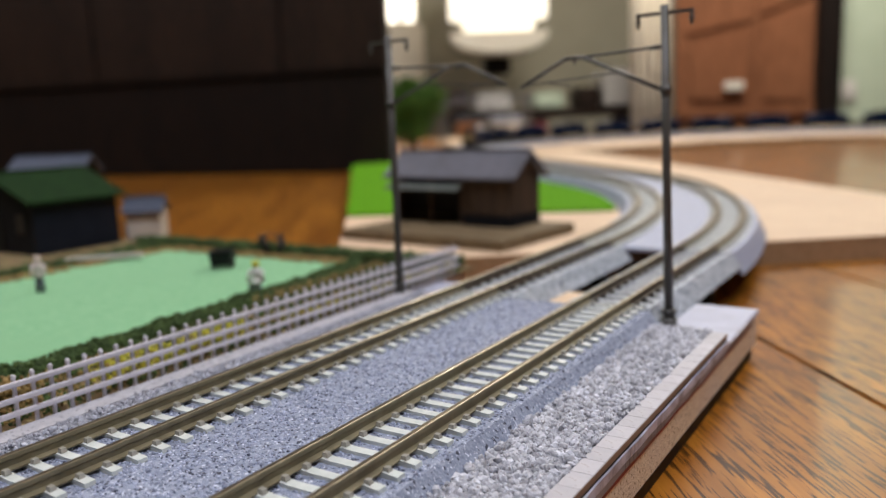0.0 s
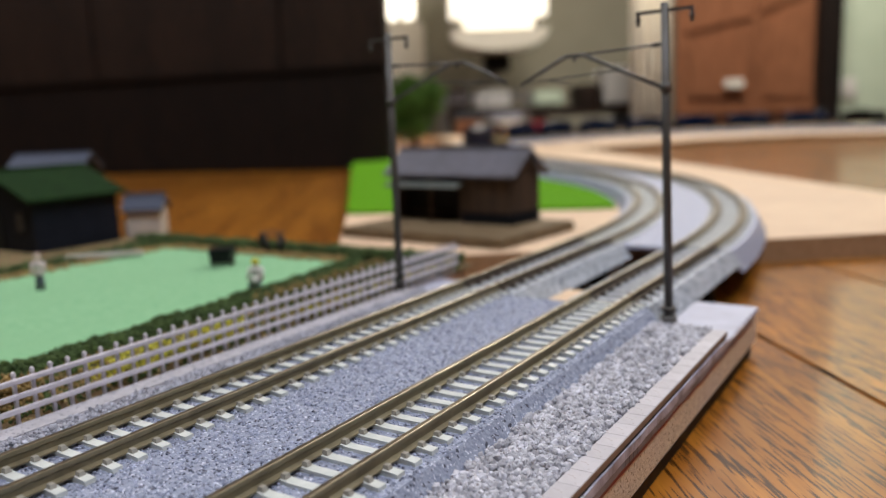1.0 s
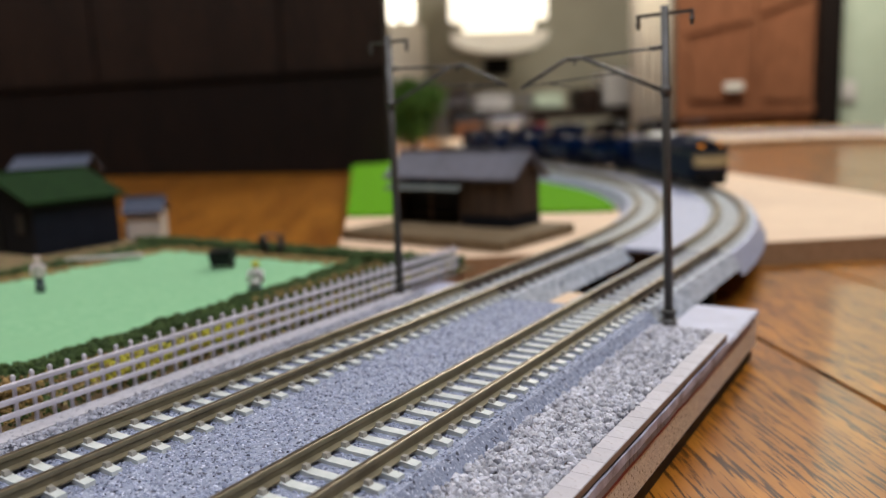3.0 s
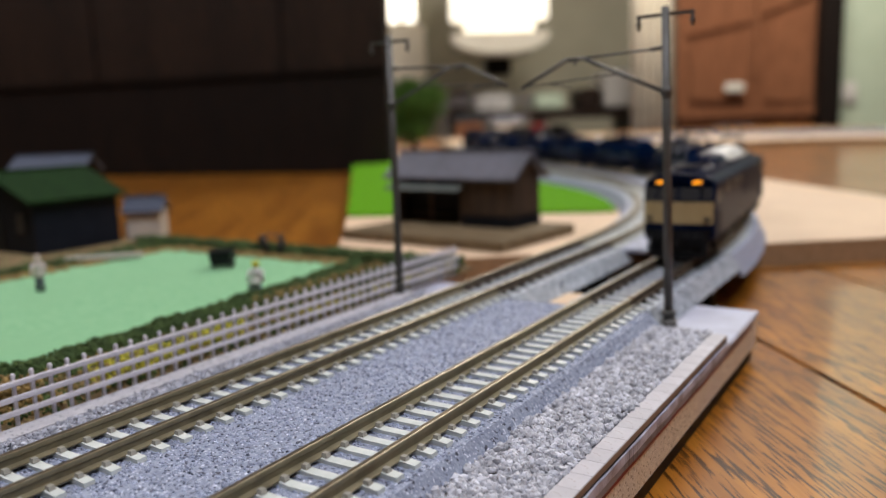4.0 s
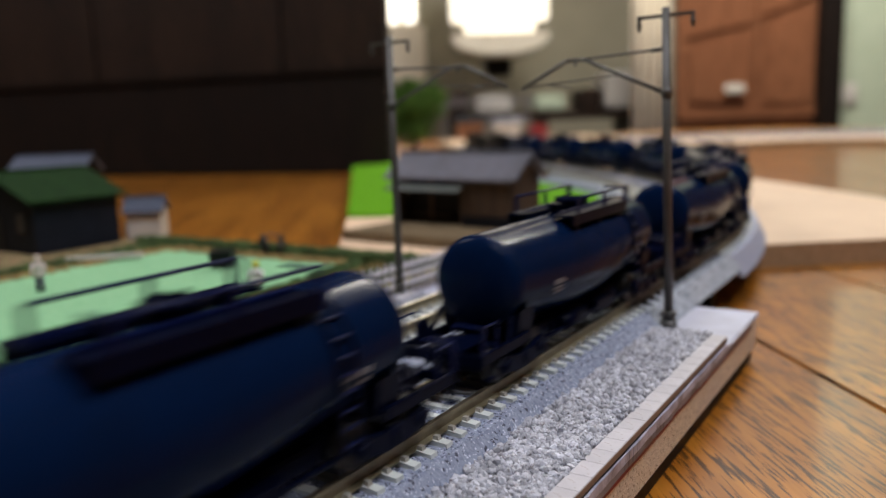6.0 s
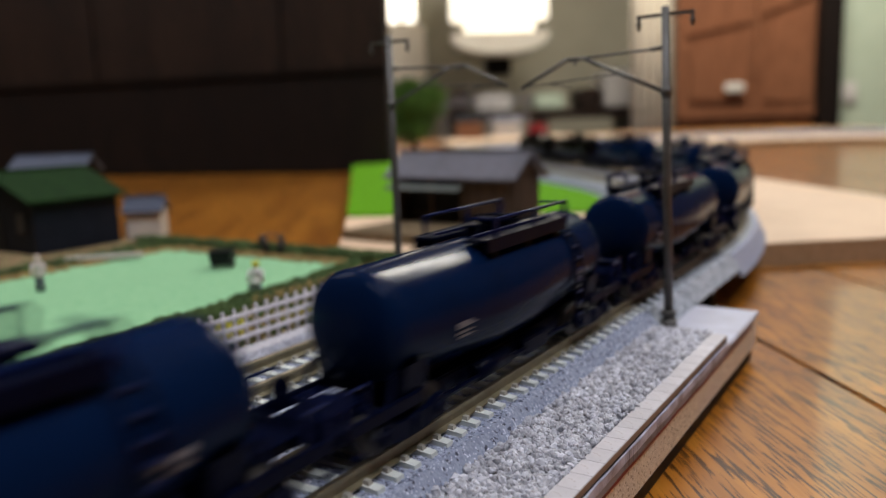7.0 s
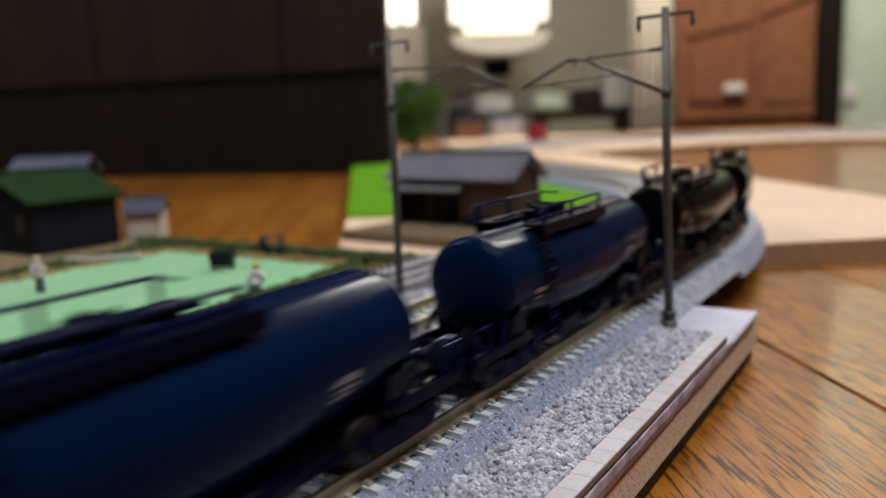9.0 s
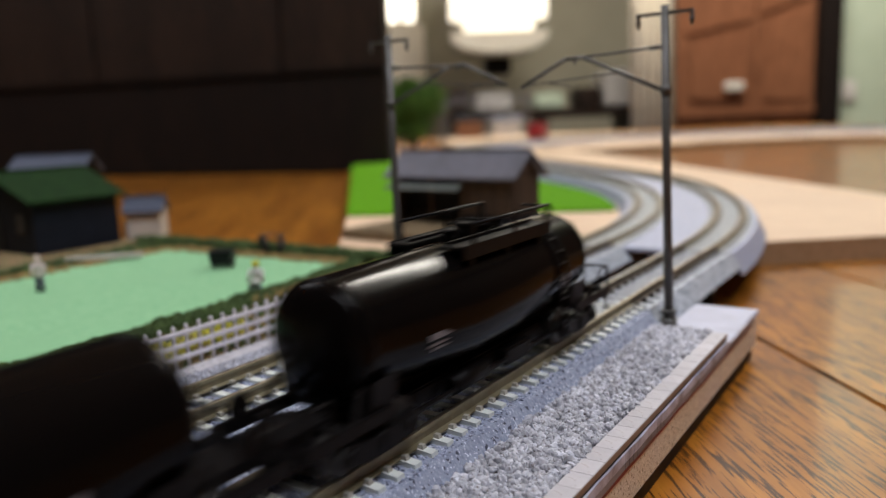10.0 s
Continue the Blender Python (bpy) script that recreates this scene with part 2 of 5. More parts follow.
M_BASEWOOD = mat("olive_brown_base", (0.135, 0.092, 0.045), (0.19, 0.135, 0.07), rough=0.8, scale=200, bump=.2)
M_BLUE = car_paint("deep_blue_tank_paint", (0.0020, 0.0092, 0.036), 0.19, 0.045)
M_BLUE_L = car_paint("dark_blue_loco_paint", (0.0020, 0.0085, 0.034), 0.34, 0.025)
M_BLACKCAR = car_paint("black_tank_paint", (0.0034, 0.0026, 0.0024), 0.18, 0.06)
M_BLUEPART = mat("blue_plastic_fittings", (0.0007, 0.0020, 0.010), (0.0011, 0.0028, 0.015), rough=0.4, scale=400, spec=.06)
M_BLUERAIL = mat("blue_painted_rail", (0.0026, 0.0066, 0.042), (0.0036, 0.009, 0.054), rough=0.35, scale=400, spec=.15)
M_BLACKPART = mat("black_plastic_fittings", (0.004, 0.0035, 0.0035), (0.006, 0.005, 0.005), rough=0.5, scale=400, spec=.12)
M_CREAM = mat("cream_loco_paint", (0.42, 0.315, 0.155), (0.47, 0.355, 0.18), rough=0.45, scale=300, spec=.25)
M_ROOFBOX = mat("ivory_roof_cover", (0.78, 0.77, 0.70), (0.84, 0.83, 0.77), rough=0.4, scale=300)
M_SKIRT = mat("dark_grey_skirt", (0.006, 0.0064, 0.0075), (0.010, 0.0105, 0.012), rough=0.5, scale=300, spec=.2)
M_GEAR = mat("grey_roof_gear", (0.07, 0.07, 0.078), (0.12, 0.12, 0.13), rough=0.4, metal=.6, scale=300)
M_WHEEL = mat("blackened_wheel_steel", (0.028, 0.026, 0.024), (0.05, 0.046, 0.042), rough=0.5, metal=.6, scale=300)
M_LAMP = glow("amber_headlight", (1.0, 0.34, 0.003), 1.35)
M_MARK = mat("white_marking", (0.13, 0.13, 0.145), rough=0.5, scale=300)
M_WALL = mat("beige_wall_paint", (0.27, 0.25, 0.185), (0.31, 0.285, 0.215), rough=0.8, scale=6, bump=.1)
M_CEIL = mat("cream_ceiling_paint", (0.50, 0.47, 0.40), rough=0.9, scale=8)
M_FLOOR = oak("floor_wood", (0.30, 0.15, 0.06), (0.22, 0.10, 0.04), (0.1, 0.04, 0.02), -38, 0.4, 0.1)
M_CURTAIN = mat("cream_curtain_cloth", (0.78, 0.72, 0.60), (0.86, 0.80, 0.68), rough=0.9, scale=30)
M_GREENPANEL = mat("pale_green_panel", (0.44, 0.52, 0.39), (0.48, 0.56, 0.43), rough=0.6, scale=10)
M_TREE = mat("fresh_green_foliage", (0.055, 0.14, 0.014), (0.09, 0.20, 0.024), rough=0.9, scale=100, per_island=.45)
M_BARK = mat("brown_bark", (0.07, 0.045, 0.025), rough=0.9, scale=200)
M_GANTRY = mat("grey_gantry_plastic", (0.16, 0.165, 0.18), (0.2, 0.205, 0.22), rough=0.5, scale=300)
M_REDTHING = mat("red_plastic", (0.34, 0.02, 0.025), (0.42, 0.03, 0.035), rough=0.45, scale=200)
M_BRICKHOUSE = mat("orange_brown_house_wall", (0.24, 0.10, 0.045), (0.30, 0.13, 0.06), rough=0.7, scale=150)
M_WHITETHING = mat("off_white_plastic", (0.62, 0.60, 0.56), (0.70, 0.68, 0.64), rough=0.5, scale=100)
M_GLASSDARK = mat("dark_cab_glass", (0.030, 0.030, 0.032), (0.040, 0.040, 0.042), rough=0.3, scale=100, rough_var=.04)
M_GLASSDARK.node_tree.nodes["Principled BSDF"].inputs["Specular IOR Level"].default_value = 0.2
M_WINFRAME = mat("brass_window_frame", (0.060, 0.050, 0.045), (0.08, 0.068, 0.058), rough=0.55, metal=.1, scale=300)
M_SKIN = mat("figure_paint_pale", (0.60, 0.45, 0.40), (0.66, 0.52, 0.46), rough=0.7, scale=300)
M_FIG1 = mat("figure_pink_white_paint", (0.62, 0.50, 0.50), (0.70, 0.58, 0.57), rough=0.7, scale=300)
M_FIG2 = mat("figure_dark_paint", (0.10, 0.11, 0.14), (0.15, 0.16, 0.2), rough=0.7, scale=300)
# invented dark wood for the unseen walls, keeps reflections on the train low
M_UNSEEN_WALL = oak("dark_unseen_wall", (0.10, 0.05, 0.025), (0.075, 0.036, 0.018), (0.03, 0.014, 0.007), 90, 0.5, 0.1)
M_LIT = glow("lit_window_pane", (1.0, 0.93, 0.80), 3.0)
M_SHADE = glow("lit_lamp_glass", (1.0, 0.93, 0.80), 1.25)


# ---- mesh helpers (millimetres) ----
def box(bm, x0, x1, y0, y1, z0, z1):
    v = [bm.verts.new((x, y, z)) for z in (z0, z1) for y in (y0, y1) for x in (x0, x1)]
    for f in ((0, 2, 3, 1), (4, 5, 7, 6), (0, 1, 5, 4), (2, 6, 7, 3), (0, 4, 6, 2), (1, 3, 7, 5)):
        bm.faces.new([v[i] for i in f])
    return v


def bevel(bm, w, seg=2):
    bmesh.ops.bevel(bm, geom=bm.edges[:], offset=w, segments=seg, affect="EDGES", clamp_overlap=True)


def bx(x0, x1, y0, y1, z0, z1, w=0.0, seg=2):
    bm = bmesh.new()
    box(bm, x0, x1, y0, y1, z0, z1)
    if w:
        bevel(bm, w, seg)
    return bm


def cyl(bm, a, b, r, r2=None, n=10):
    a, b = Vector(a), Vector(b)
    d = (b - a).normalized()
    u = d.orthogonal().normalized()
    w = d.cross(u)
    r2 = r if r2 is None else r2
    rings = []
    for c, q in ((a, r), (b, r2)):
        rings.append([bm.verts.new(c + q * (math.cos(t) * u + math.sin(t) * w)) for t in [2 * math.pi * i / n for i in range(n)]])
    for i in range(n):
        f = bm.faces.new((rings[0][i], rings[0][(i + 1) % n], rings[1][(i + 1) % n], rings[1][i]))
        f.smooth = n > 6
    bm.faces.new(rings[0][::-1])
    bm.faces.new(rings[1])


def rod(points, r, n=8):
    bm = bmesh.new()
    for a, b in zip(points, points[1:]):
        cyl(bm, a, b, r, n=n)
    return bm


def prism(bm, prof, y0, y1):
    """A closed profile of (x, z), drawn out along y."""
    k = [[bm.verts.new((x, y, z)) for x, z in prof] for y in (y0, y1)]
    n = len(prof)
    for i in range(n):
        bm.faces.new((k[0][i], k[0][(i + 1) % n], k[1][(i + 1) % n], k[1][i]))
    bm.faces.new(k[0][::-1])
    bm.faces.new(k[1])


def slab(pts, z0, z1):
    bm = bmesh.new()
    lo = [bm.verts.new((x, y, z0)) for x, y in pts]
    hi = [bm.verts.new((x, y, z1)) for x, y in pts]
    n = len(pts)
    bm.faces.new(hi)
    bm.faces.new(lo[::-1])
    for i in range(n):
        bm.faces.new((lo[i], lo[(i + 1) % n], hi[(i + 1) % n], hi[i]))
    return bm


def sweep(prof, path, closed=True, smooth=False):
    """Profile of (side, z) along a path of (x, y, nx, ny), n to the right-hand side."""
    bm = bmesh.new()
    rows = [[bm.verts.new((x + o * nx, y + o * ny, z)) for o, z in prof] for x, y, nx, ny in path]
    n = len(prof)
    for a, b in zip(rows, rows[1:]):
        for i in range(n if closed else n - 1):
            f = bm.faces.new((a[i], a[(i + 1) % n], b[(i + 1) % n], b[i]))
            f.smooth = smooth
    if closed:
        bm.faces.new(rows[0][::-1])
        bm.faces.new(rows[-1])
    return bm


def lathe(bm, prof, zc, n=40):
    """A round body along y: prof of (y, radius)."""
    rings = []
    for y, r in prof:
        rings.append([bm.verts.new((r * math.sin(2 * math.pi * i / n), y, zc + r * math.cos(2 * math.pi * i / n))) for i in range(n)])
    for a, b in zip(rings, rings[1:]):
        for i in range(n):
            f = bm.faces.new((a[i], a[(i + 1) % n], b[(i + 1) % n], b[i]))
            f.smooth = True
    bm.faces.new(rings[0][::-1]).smooth = True
    bm.faces.new(rings[-1]).smooth = True


def mesh_of(name, bm, *materials):
    bmesh.ops.recalc_face_normals(bm, faces=bm.faces[:])
    for v in bm.verts:
        v.co *= MM
    me = bpy.data.meshes.new(name)
    bm.to_mesh(me)
    bm.free()
    for m in materials:
        me.materials.append(m)
    return me


def part(name, bm, material, parent, label=""):
    ob = new(name, mesh_of(name, bm, material))
    ob.parent = parent
    return tagged(ob, label)


def thing(name, m, label, category, group="", kind=""):
    ob = new(name)
    ob.empty_display_size = 0.005
    ob.matrix_basis = m
    return tagged(ob, label, category, group, kind)


def solid(name, bm, material, label, category="", group="", kind="", m=None):
    ob = new(name, mesh_of(name, bm, material))
    if m:
        ob.matrix_basis = m
    return tagged(ob, label, category, group, kind)


def piece(name, me, parent, m):
    ob = new(name, me)
    ob.parent = parent
    ob.matrix_basis = m
    return ob


def scatter(places, sizes, seed, faces=1):
    """Many little angular clumps in one mesh, made as plain lists."""
    rng = random.Random(seed)
    ico = [(0, 0, 1), (.89, 0, .45), (.28, .85, .45), (-.72, .53, .45), (-.72, -.53, .45), (.28, -.85, .45),
           (.72, .53, -.45), (-.28, .85, -.45), (-.89, 0, -.45), (-.28, -.85, -.45), (.72, -.53, -.45), (0, 0, -1)]
    tri = []
    for i in range(5):
        j = (i + 1) % 5
        tri += [(0, 1 + i, 1 + j), (1 + i, 6 + i, 1 + j), (1 + j, 6 + i, 6 + j), (6 + i, 11, 6 + j)]
    vs, fs = [], []
    for (x, y, z), s in zip(places, sizes):
        k = len(vs)
        e = Euler((rng.random() * 6, rng.random() * 6, rng.random() * 6)).to_matrix()
        sx, sy, sz = s * rng.uniform(.75, 1.25), s * rng.uniform(.75, 1.25), s * rng.uniform(.5, .95)
        for p in ico:
            w = rng.uniform(.78, 1.18)
            v = e @ Vector((p[0] * sx * w, p[1] * sy * w, p[2] * sz * w))
            vs.append(((x + v.x) * MM, (y + v.y) * MM, (z + v.z) * MM))
        fs += [(k + a, k + b, k + c) for a, b, c in tri]
    me = bpy.data.meshes.new("scatter")
    me.from_pydata(vs, [], fs)
    return me


# ---- the track's line: straight, left-hand arc, straight, right-hand arc, far straight ----
Y0, R1, TH1, L1, R2, TH2 = 195.0, 414.0, radians(45), 372.0, 414.0, radians(150)


def track(s, side=0.0):
    """Place and right-hand normal of the line at s millimetres, side to the right of the front track's centre."""
    r, r2 = R1, R2
    x, y, h = 0.0, 0.0, 0.0
    if s < Y0:
        y = s
    else:
        s -= Y0
        a = min(s / r, TH1)
        x, y, h = -r * (1 - math.cos(a)), Y0 + r * math.sin(a), a
        s -= r * TH1
        if s > 0:
            k = min(s, L1)
            x, y = x - math.sin(h) * k, y + math.cos(h) * k
            s -= L1
            if s > 0:
                a = min(s / r2, TH2)
                dx, dy = -math.sin(h), math.cos(h)
                x, y = x + r2 * (math.sin(a) * dx + (1 - math.cos(a)) * dy), y + r2 * (math.sin(a) * dy - (1 - math.cos(a)) * dx)
                h -= a
                s -= r2 * TH2
                if s > 0:
                    x, y = x - math.sin(h) * s, y + math.cos(h) * s
    nx, ny = math.cos(h), math.sin(h)
    return x + side * nx, y + side * ny, nx, ny


def line(s0, s1, step, side=0.0):
    n = max(1, round((s1 - s0) / step))
    return [track(s0 + (s1 - s0) * i / n, side) for i in range(n + 1)]


# ---- the room ----
ROOM_RZ = YAW


def room_box(name, a0, a1, b0, b1, z0, z1, material, label, kind="structure", category=""):
    c = room(0, 0, 0)
    return solid(name, bx(a0, a1, b0, b1, z0, z1), material, label, category, "", kind, P(c.x, c.y, 0, 0, 0, ROOM_RZ))


TZ, FZ, CZ = -18.0, -760.0, 1640.0
room_box("floor", -2200, 2600, -2600, 4200, FZ - 60, FZ, M_FLOOR, "brown wooden floor of the room")
room_box("ceiling", -2200, 2600, -2600, 4200, CZ, CZ + 60, M_CEIL, "plain cream painted ceiling")
room_box("wall_north", -2200, 2600, 4140, 4200, FZ, CZ, M_WALL, "beige painted wall at the room's far end")
# three walls out of view, dark so that they bounce little light
room_box("wall_south", -2200, 2600, -2600, -2540, FZ, CZ, M_UNSEEN_WALL, "unseen wall, made dark brown to cut bounce light")
room_box("wall_west", -2200, -2140, -2540, 4140, FZ, CZ, M_UNSEEN_WALL, "unseen wall, made dark brown to cut bounce light")
room_box("wall_east", 2540, 2600, -2540, 4140, FZ, CZ, M_UNSEEN_WALL, "unseen wall, made dark brown to cut bounce light")

# fixtures out of view; the far one only houses the added lamp
for a, b, w, power, wide, deep in CEIL_LIGHTS:
    c = room(a, b, 1640)
    fx = thing("ceiling_light", P(c.x, c.y, c.z, 0, 0, YAW), "unseen white rectangular fluorescent ceiling light, switched on", "ceiling light", "ceiling lights")
    part("frame", bx(-wide * 500 - 30, wide * 500 + 30, -deep * 500 - 30, deep * 500 + 30, -18, 0, 4), M_CEIL, fx)
    part("diffuser", bx(-wide * 500 - 5, wide * 500 + 5, -deep * 500 - 5, deep * 500 + 5, -24, -18.5, 2), M_SHADE, fx, "glowing white diffuser")


def table():
    rz = 37.5
    t = thing("dining_table", P(0, 0, 0, 0, 0, rz), "large varnished oak table with planked top", "table")
    edges = [-1250 + 140 * i for i in range(0, 19)]
    # joints fall at 119 and 183 across the planks
    cuts = sorted([e for e in edges if not 40 < e < 260] + [20, 119, 183, 290])
    for a, b in zip(cuts, cuts[1:]):
        bm = bx(a + .35, b - .35, -1900, 2250, TZ - 28, TZ, .5, 2)
        ob = part("plank", bm, M_TABLE, t)
    part("under_board", bx(cuts[0] + 5, cuts[-1] - 5, -1895, 2245, TZ - 40, TZ - 28.4), M_SEAM, t)
    for x in (cuts[0] + 60, cuts[-1] - 150):
        for y in (-1850, 2150):
            part("leg", bx(x, x + 90, y, y + 90, FZ, TZ - 40.4, 6), M_TABLE, t)


table()


def dark_cabinet():
    p1, rz, L = Vector((-474, 696)), 15.0, 720
    c = thing("sideboard_cabinet", P(p1.x, p1.y, TZ, 0, 0, rz), "tall dark-stained wooden cabinet standing on the table", "cabinet")
    part("lower_body", bx(-L - 500, 0, 0, 22, 0, 112, 2), M_DARKWOOD, c, "almost black lower panel")
    part("ledge", bx(-L - 500, 2, -3, 22, 112.3, 116, 1), M_DARKWOOD, c)
    part("upper_body", bx(-L - 500, 0, 2, 22, 116.3, 620, 2), M_DARKWOOD2, c, "dark brown upper panel")
    for i in range(4):
        x = -130 - i * 260
        part("panel_strip", bx(x, x + 4, .6, 1.9, 120, 615), M_DARKWOOD, c)


dark_cabinet()


def far_end():
    # panelled wooden wardrobe doors with a dark post, pale green panel, curtain
    def at(a, b, z=0.0):
        c = room(a, b, z)
        return P(c.x, c.y, c.z, 0, 0, ROOM_RZ)

    b0 = 2900
    d = thing("door_1", at(0, b0), "red-brown wooden double door with raised slanted panels", "door", "", "structure")
    k = b0 / 1414.4
    x0, x1, xm = (1200 - 784) * k, (1440 - 784) * k, (1336 - 784) * k
    part("leaf", bx(x0, xm - 2, 0, 40, FZ + 2, 900, 3), M_DOOR, d)
    part("leaf", bx(xm + 2, x1, 0, 40, FZ + 2, 900, 3), M_DOOR, d)

    def z_at(px, py):
        return EYE[2] / MM + ((208.4 - 0.0388 * (px - 784)) - py) * k

    for (l, r, tl, tr) in ((1222, 1322, 88, 62), (1350, 1428, 52, 18)):
        a0, a1 = (l - 784) * k, (r - 784) * k
        bm = bmesh.new()
        prism(bm, [(a0, z_at(l, 178)), (a1, z_at(r, 178)), (a1, z_at(r, tr)), ((a0 + a1) / 2, z_at((l + r) / 2, (tl + tr) / 2 - 2)), (a0, z_at(l, tl))], -10, -1)
        bevel(bm, 4, 2)
        part("raised_panel", bm, M_DOOR, d)
        bm = bmesh.new()
        prism(bm, [(a0 - 12, z_at(l, tl) + 40), (a1 + 12, z_at(r, tr) + 40), (a1 + 12, z_at(r, tr) + 62), (a0 - 12, z_at(l, tl) + 62)], -8, -1)
        bevel(bm, 3, 2)
        part("moulding", bm, M_DOOR, d)
    part("bottom_rail", bx(x0, x1, -14, -1, z_at(1320, 205), z_at(1320, 186), 4), M_DOOR, d)
    part("knob_plate", bx((1279 - 784) * k, (1314 - 784) * k, -30, -17, z_at(1300, 162), z_at(1300, 146), 6, 3), M_SHEDWALL, d, "white latch plate")
    solid("doorpost", bx((1441 - 784) * k, (1478 - 784) * k, -40, 60, FZ, 900, 5), M_DARKWOOD, "dark brown wooden doorpost", "", "", "structure", at(0, b0))
    g = solid("wall_panel", bx((1479 - 784) * k, (1800 - 784) * k, 0, 50, FZ, 1600, 4), M_GREENPANEL, "pale green painted wall panel", "", "", "structure", at(0, b0))
    sw = thing("light_switch", at((1500 - 784) * k, b0, z_at(1500, 160)), "small white light switch on the green panel", "light switch")
    part("plate", bx(-24, 24, -10, -.5, -36, 36, 4), M_WHITETHING, sw)
    part("rocker", bx(-9, 9, -14, -10.2, -14, 14, 2), M_WHITETHING, sw)
    # curtain
    cu = bmesh.new()
    pts = []
    for i in range(61):
        t = i / 60
        pts.append(((1128 + 70 * t - 784) * k, 26 * math.sin(t * 9 * math.pi)))
    for (xa, ya), (xb, yb) in zip(pts, pts[1:]):
        v = [cu.verts.new(p) for p in ((xa, ya, FZ + 30), (xb, yb, FZ + 30), (xb, yb, 1500), (xa, ya, 1500))]
        cu.faces.new(v).smooth = True
    bmesh.ops.remove_doubles(cu, verts=cu.verts[:], dist=.01)
    cur = solid("curtain", cu, M_CURTAIN, "hanging cream cloth curtain beside the door", "curtain", "", "", at(0, b0 + 60))
    so = cur.modifiers.new("thick", "SOLIDIFY")
    so.thickness = .004
    # lit windows beside the cabinet
    b1 = 4130
    k1 = b1 / 1414.4

    def zz(px, py):
        return EYE[2] / MM + ((208.4 - 0.0388 * (px - 784)) - py) * k1

    for n, (l, r, bot) in enumerate(((640, 722, 50), (731, 750, 46))):
        w = thing("window_%d" % (n + 1), at(0, b1), "narrow brightly lit window pane in a pale frame", "window", "", "structure")
        part("pane", bx((l - 784) * k1, (r - 784) * k1, -6, -2, zz(l, bot), 1300), M_LIT, w)
        part("window_frame", bx((l - 784) * k1 - 14, (r - 784) * k1 + 14, -22, -7, zz(l, bot) - 26, zz(l, bot) - 2, 4), M_CURTAIN, w)
        part("window_frame", bx((r - 784) * k1 + 2, (r - 784) * k1 + 18, -22, -7, zz(l, bot), 1300, 4), M_CURTAIN, w)
    bl = solid("roller_blind", bx((642 - 784) * k1, (766 - 784) * k1, -60, -40, zz(700, 150), zz(700, 56), 4), M_CURTAIN, "pale roller blind under the lit window", "blind", "", "structure", at(0, b1))
    # wide lamp with a rounded bowl under it, and a dark box below
    b2 = 3500
    k2 = b2 / 1414.4
    c = thing("wall_lamp", at((898 - 784) * k2, b2 + 180, EYE[2] / MM + (205 - 60) * k2), "wide lit lamp with a rounded beige bowl below", "lamp")
    W = 92 * k2
    part("glass", bx(-W + 14, W - 14, -120, 120, 4, 420, 60, 5), M_SHADE, c, "glowing frosted glass")
    bm = bmesh.new()
    prism(bm, [(-W + 16, 0)] + [((W - 16) * -math.cos(t), -(36 * k2) * math.sin(t) ** .75) for t in [math.pi * i / 14 for i in range(1, 14)]] + [(W - 16, 0)], -130, 130)
    part("bowl", bm, M_CURTAIN, c, "beige rounded bowl")
    part("bracket", bx(-40, 40, 131, 600, 40, 120, 4), M_CURTAIN, c)
    e = thing("wall_speaker", at((900 - 784) * k2, b2 + 380, 0), "small black box mounted on the wall", "loudspeaker")
    z0 = EYE[2] / MM + (205 - 128) * k2
    part("housing", bx(-24 * k2, 24 * k2, -70, 70, z0, z0 + 34 * k2, 6), M_BLACK, e)
    part("mount", bx(-20, 20, 71, 262, z0 + 20, z0 + 50, 2), M_BLACK, e)
    # low shelf with clutter seen under the masts
    s = thing("low_shelf", at(0, 3300), "low brown shelf with odds and ends on it", "shelf")
    k3 = 3300 / 1414.4
    part("top_board", bx((800 - 784) * k3, (1120 - 784) * k3, -100, 240, 20, 60, 4), M_DARKWOOD2, s)
    for px in (802, 960, 1110):
        part("side_board", bx((px - 784) * k3, (px - 784) * k3 + 25, -95, 235, FZ, 19.6, 3), M_DARKWOOD2, s)
    for px, w, h, m, lab in ((820, 34, 40, M_DARKWOOD2, "dark storage box"), (880, 60, 30, M_WHITETHING, "off-white storage box"), (975, 50, 26, M_GREENPANEL, "grey-green storage box"),
                             (1045, 40, 34, M_DARKWOOD2, "brown storage box"), (1098, 55, 62, M_WHITETHING, "off-white storage box")):
        o = solid("storage_box", bx((px - w / 2 - 784) * k3, (px + w / 2 - 784) * k3, -60, 160, 60.5, 60 + h * k3, 10, 3), m, lab + " on the low shelf", "box", "boxes on the shelf", "", at(0, 3300))


far_end()

# ---- boards under the layout ----
BX = 26.4
near = thing("layout_board", P(0, 0, 0), "chipboard layout base with white painted top", "board")
# black recessed strip stands in for the shadow below the chipboard
part("foot_strip", bx(-299, BX - .9, -1299, 146.8, TZ, TZ + 3.3), M_BLACK, near, "black recessed strip standing in for the shadow under the board")
part("bare_wood", bx(-23, -10, 121.5, 147.4, -6.48, -6.2), M_MDF, near, "bare tan wood between the tracks")
part("chipboard", bx(-300, BX, -1300, 147.5, TZ + 3.32, -7.9, .3), M_PARTICLE, near, "raw chipboard with rough edge")
part("top_sheet", bx(-300, BX + .35, -1300, 147.8, -7.6, -6.5, .25), M_WHITEPLATE, near, "white painted top sheet")
bm, grey, red = bmesh.new(), bmesh.new(), bmesh.new()
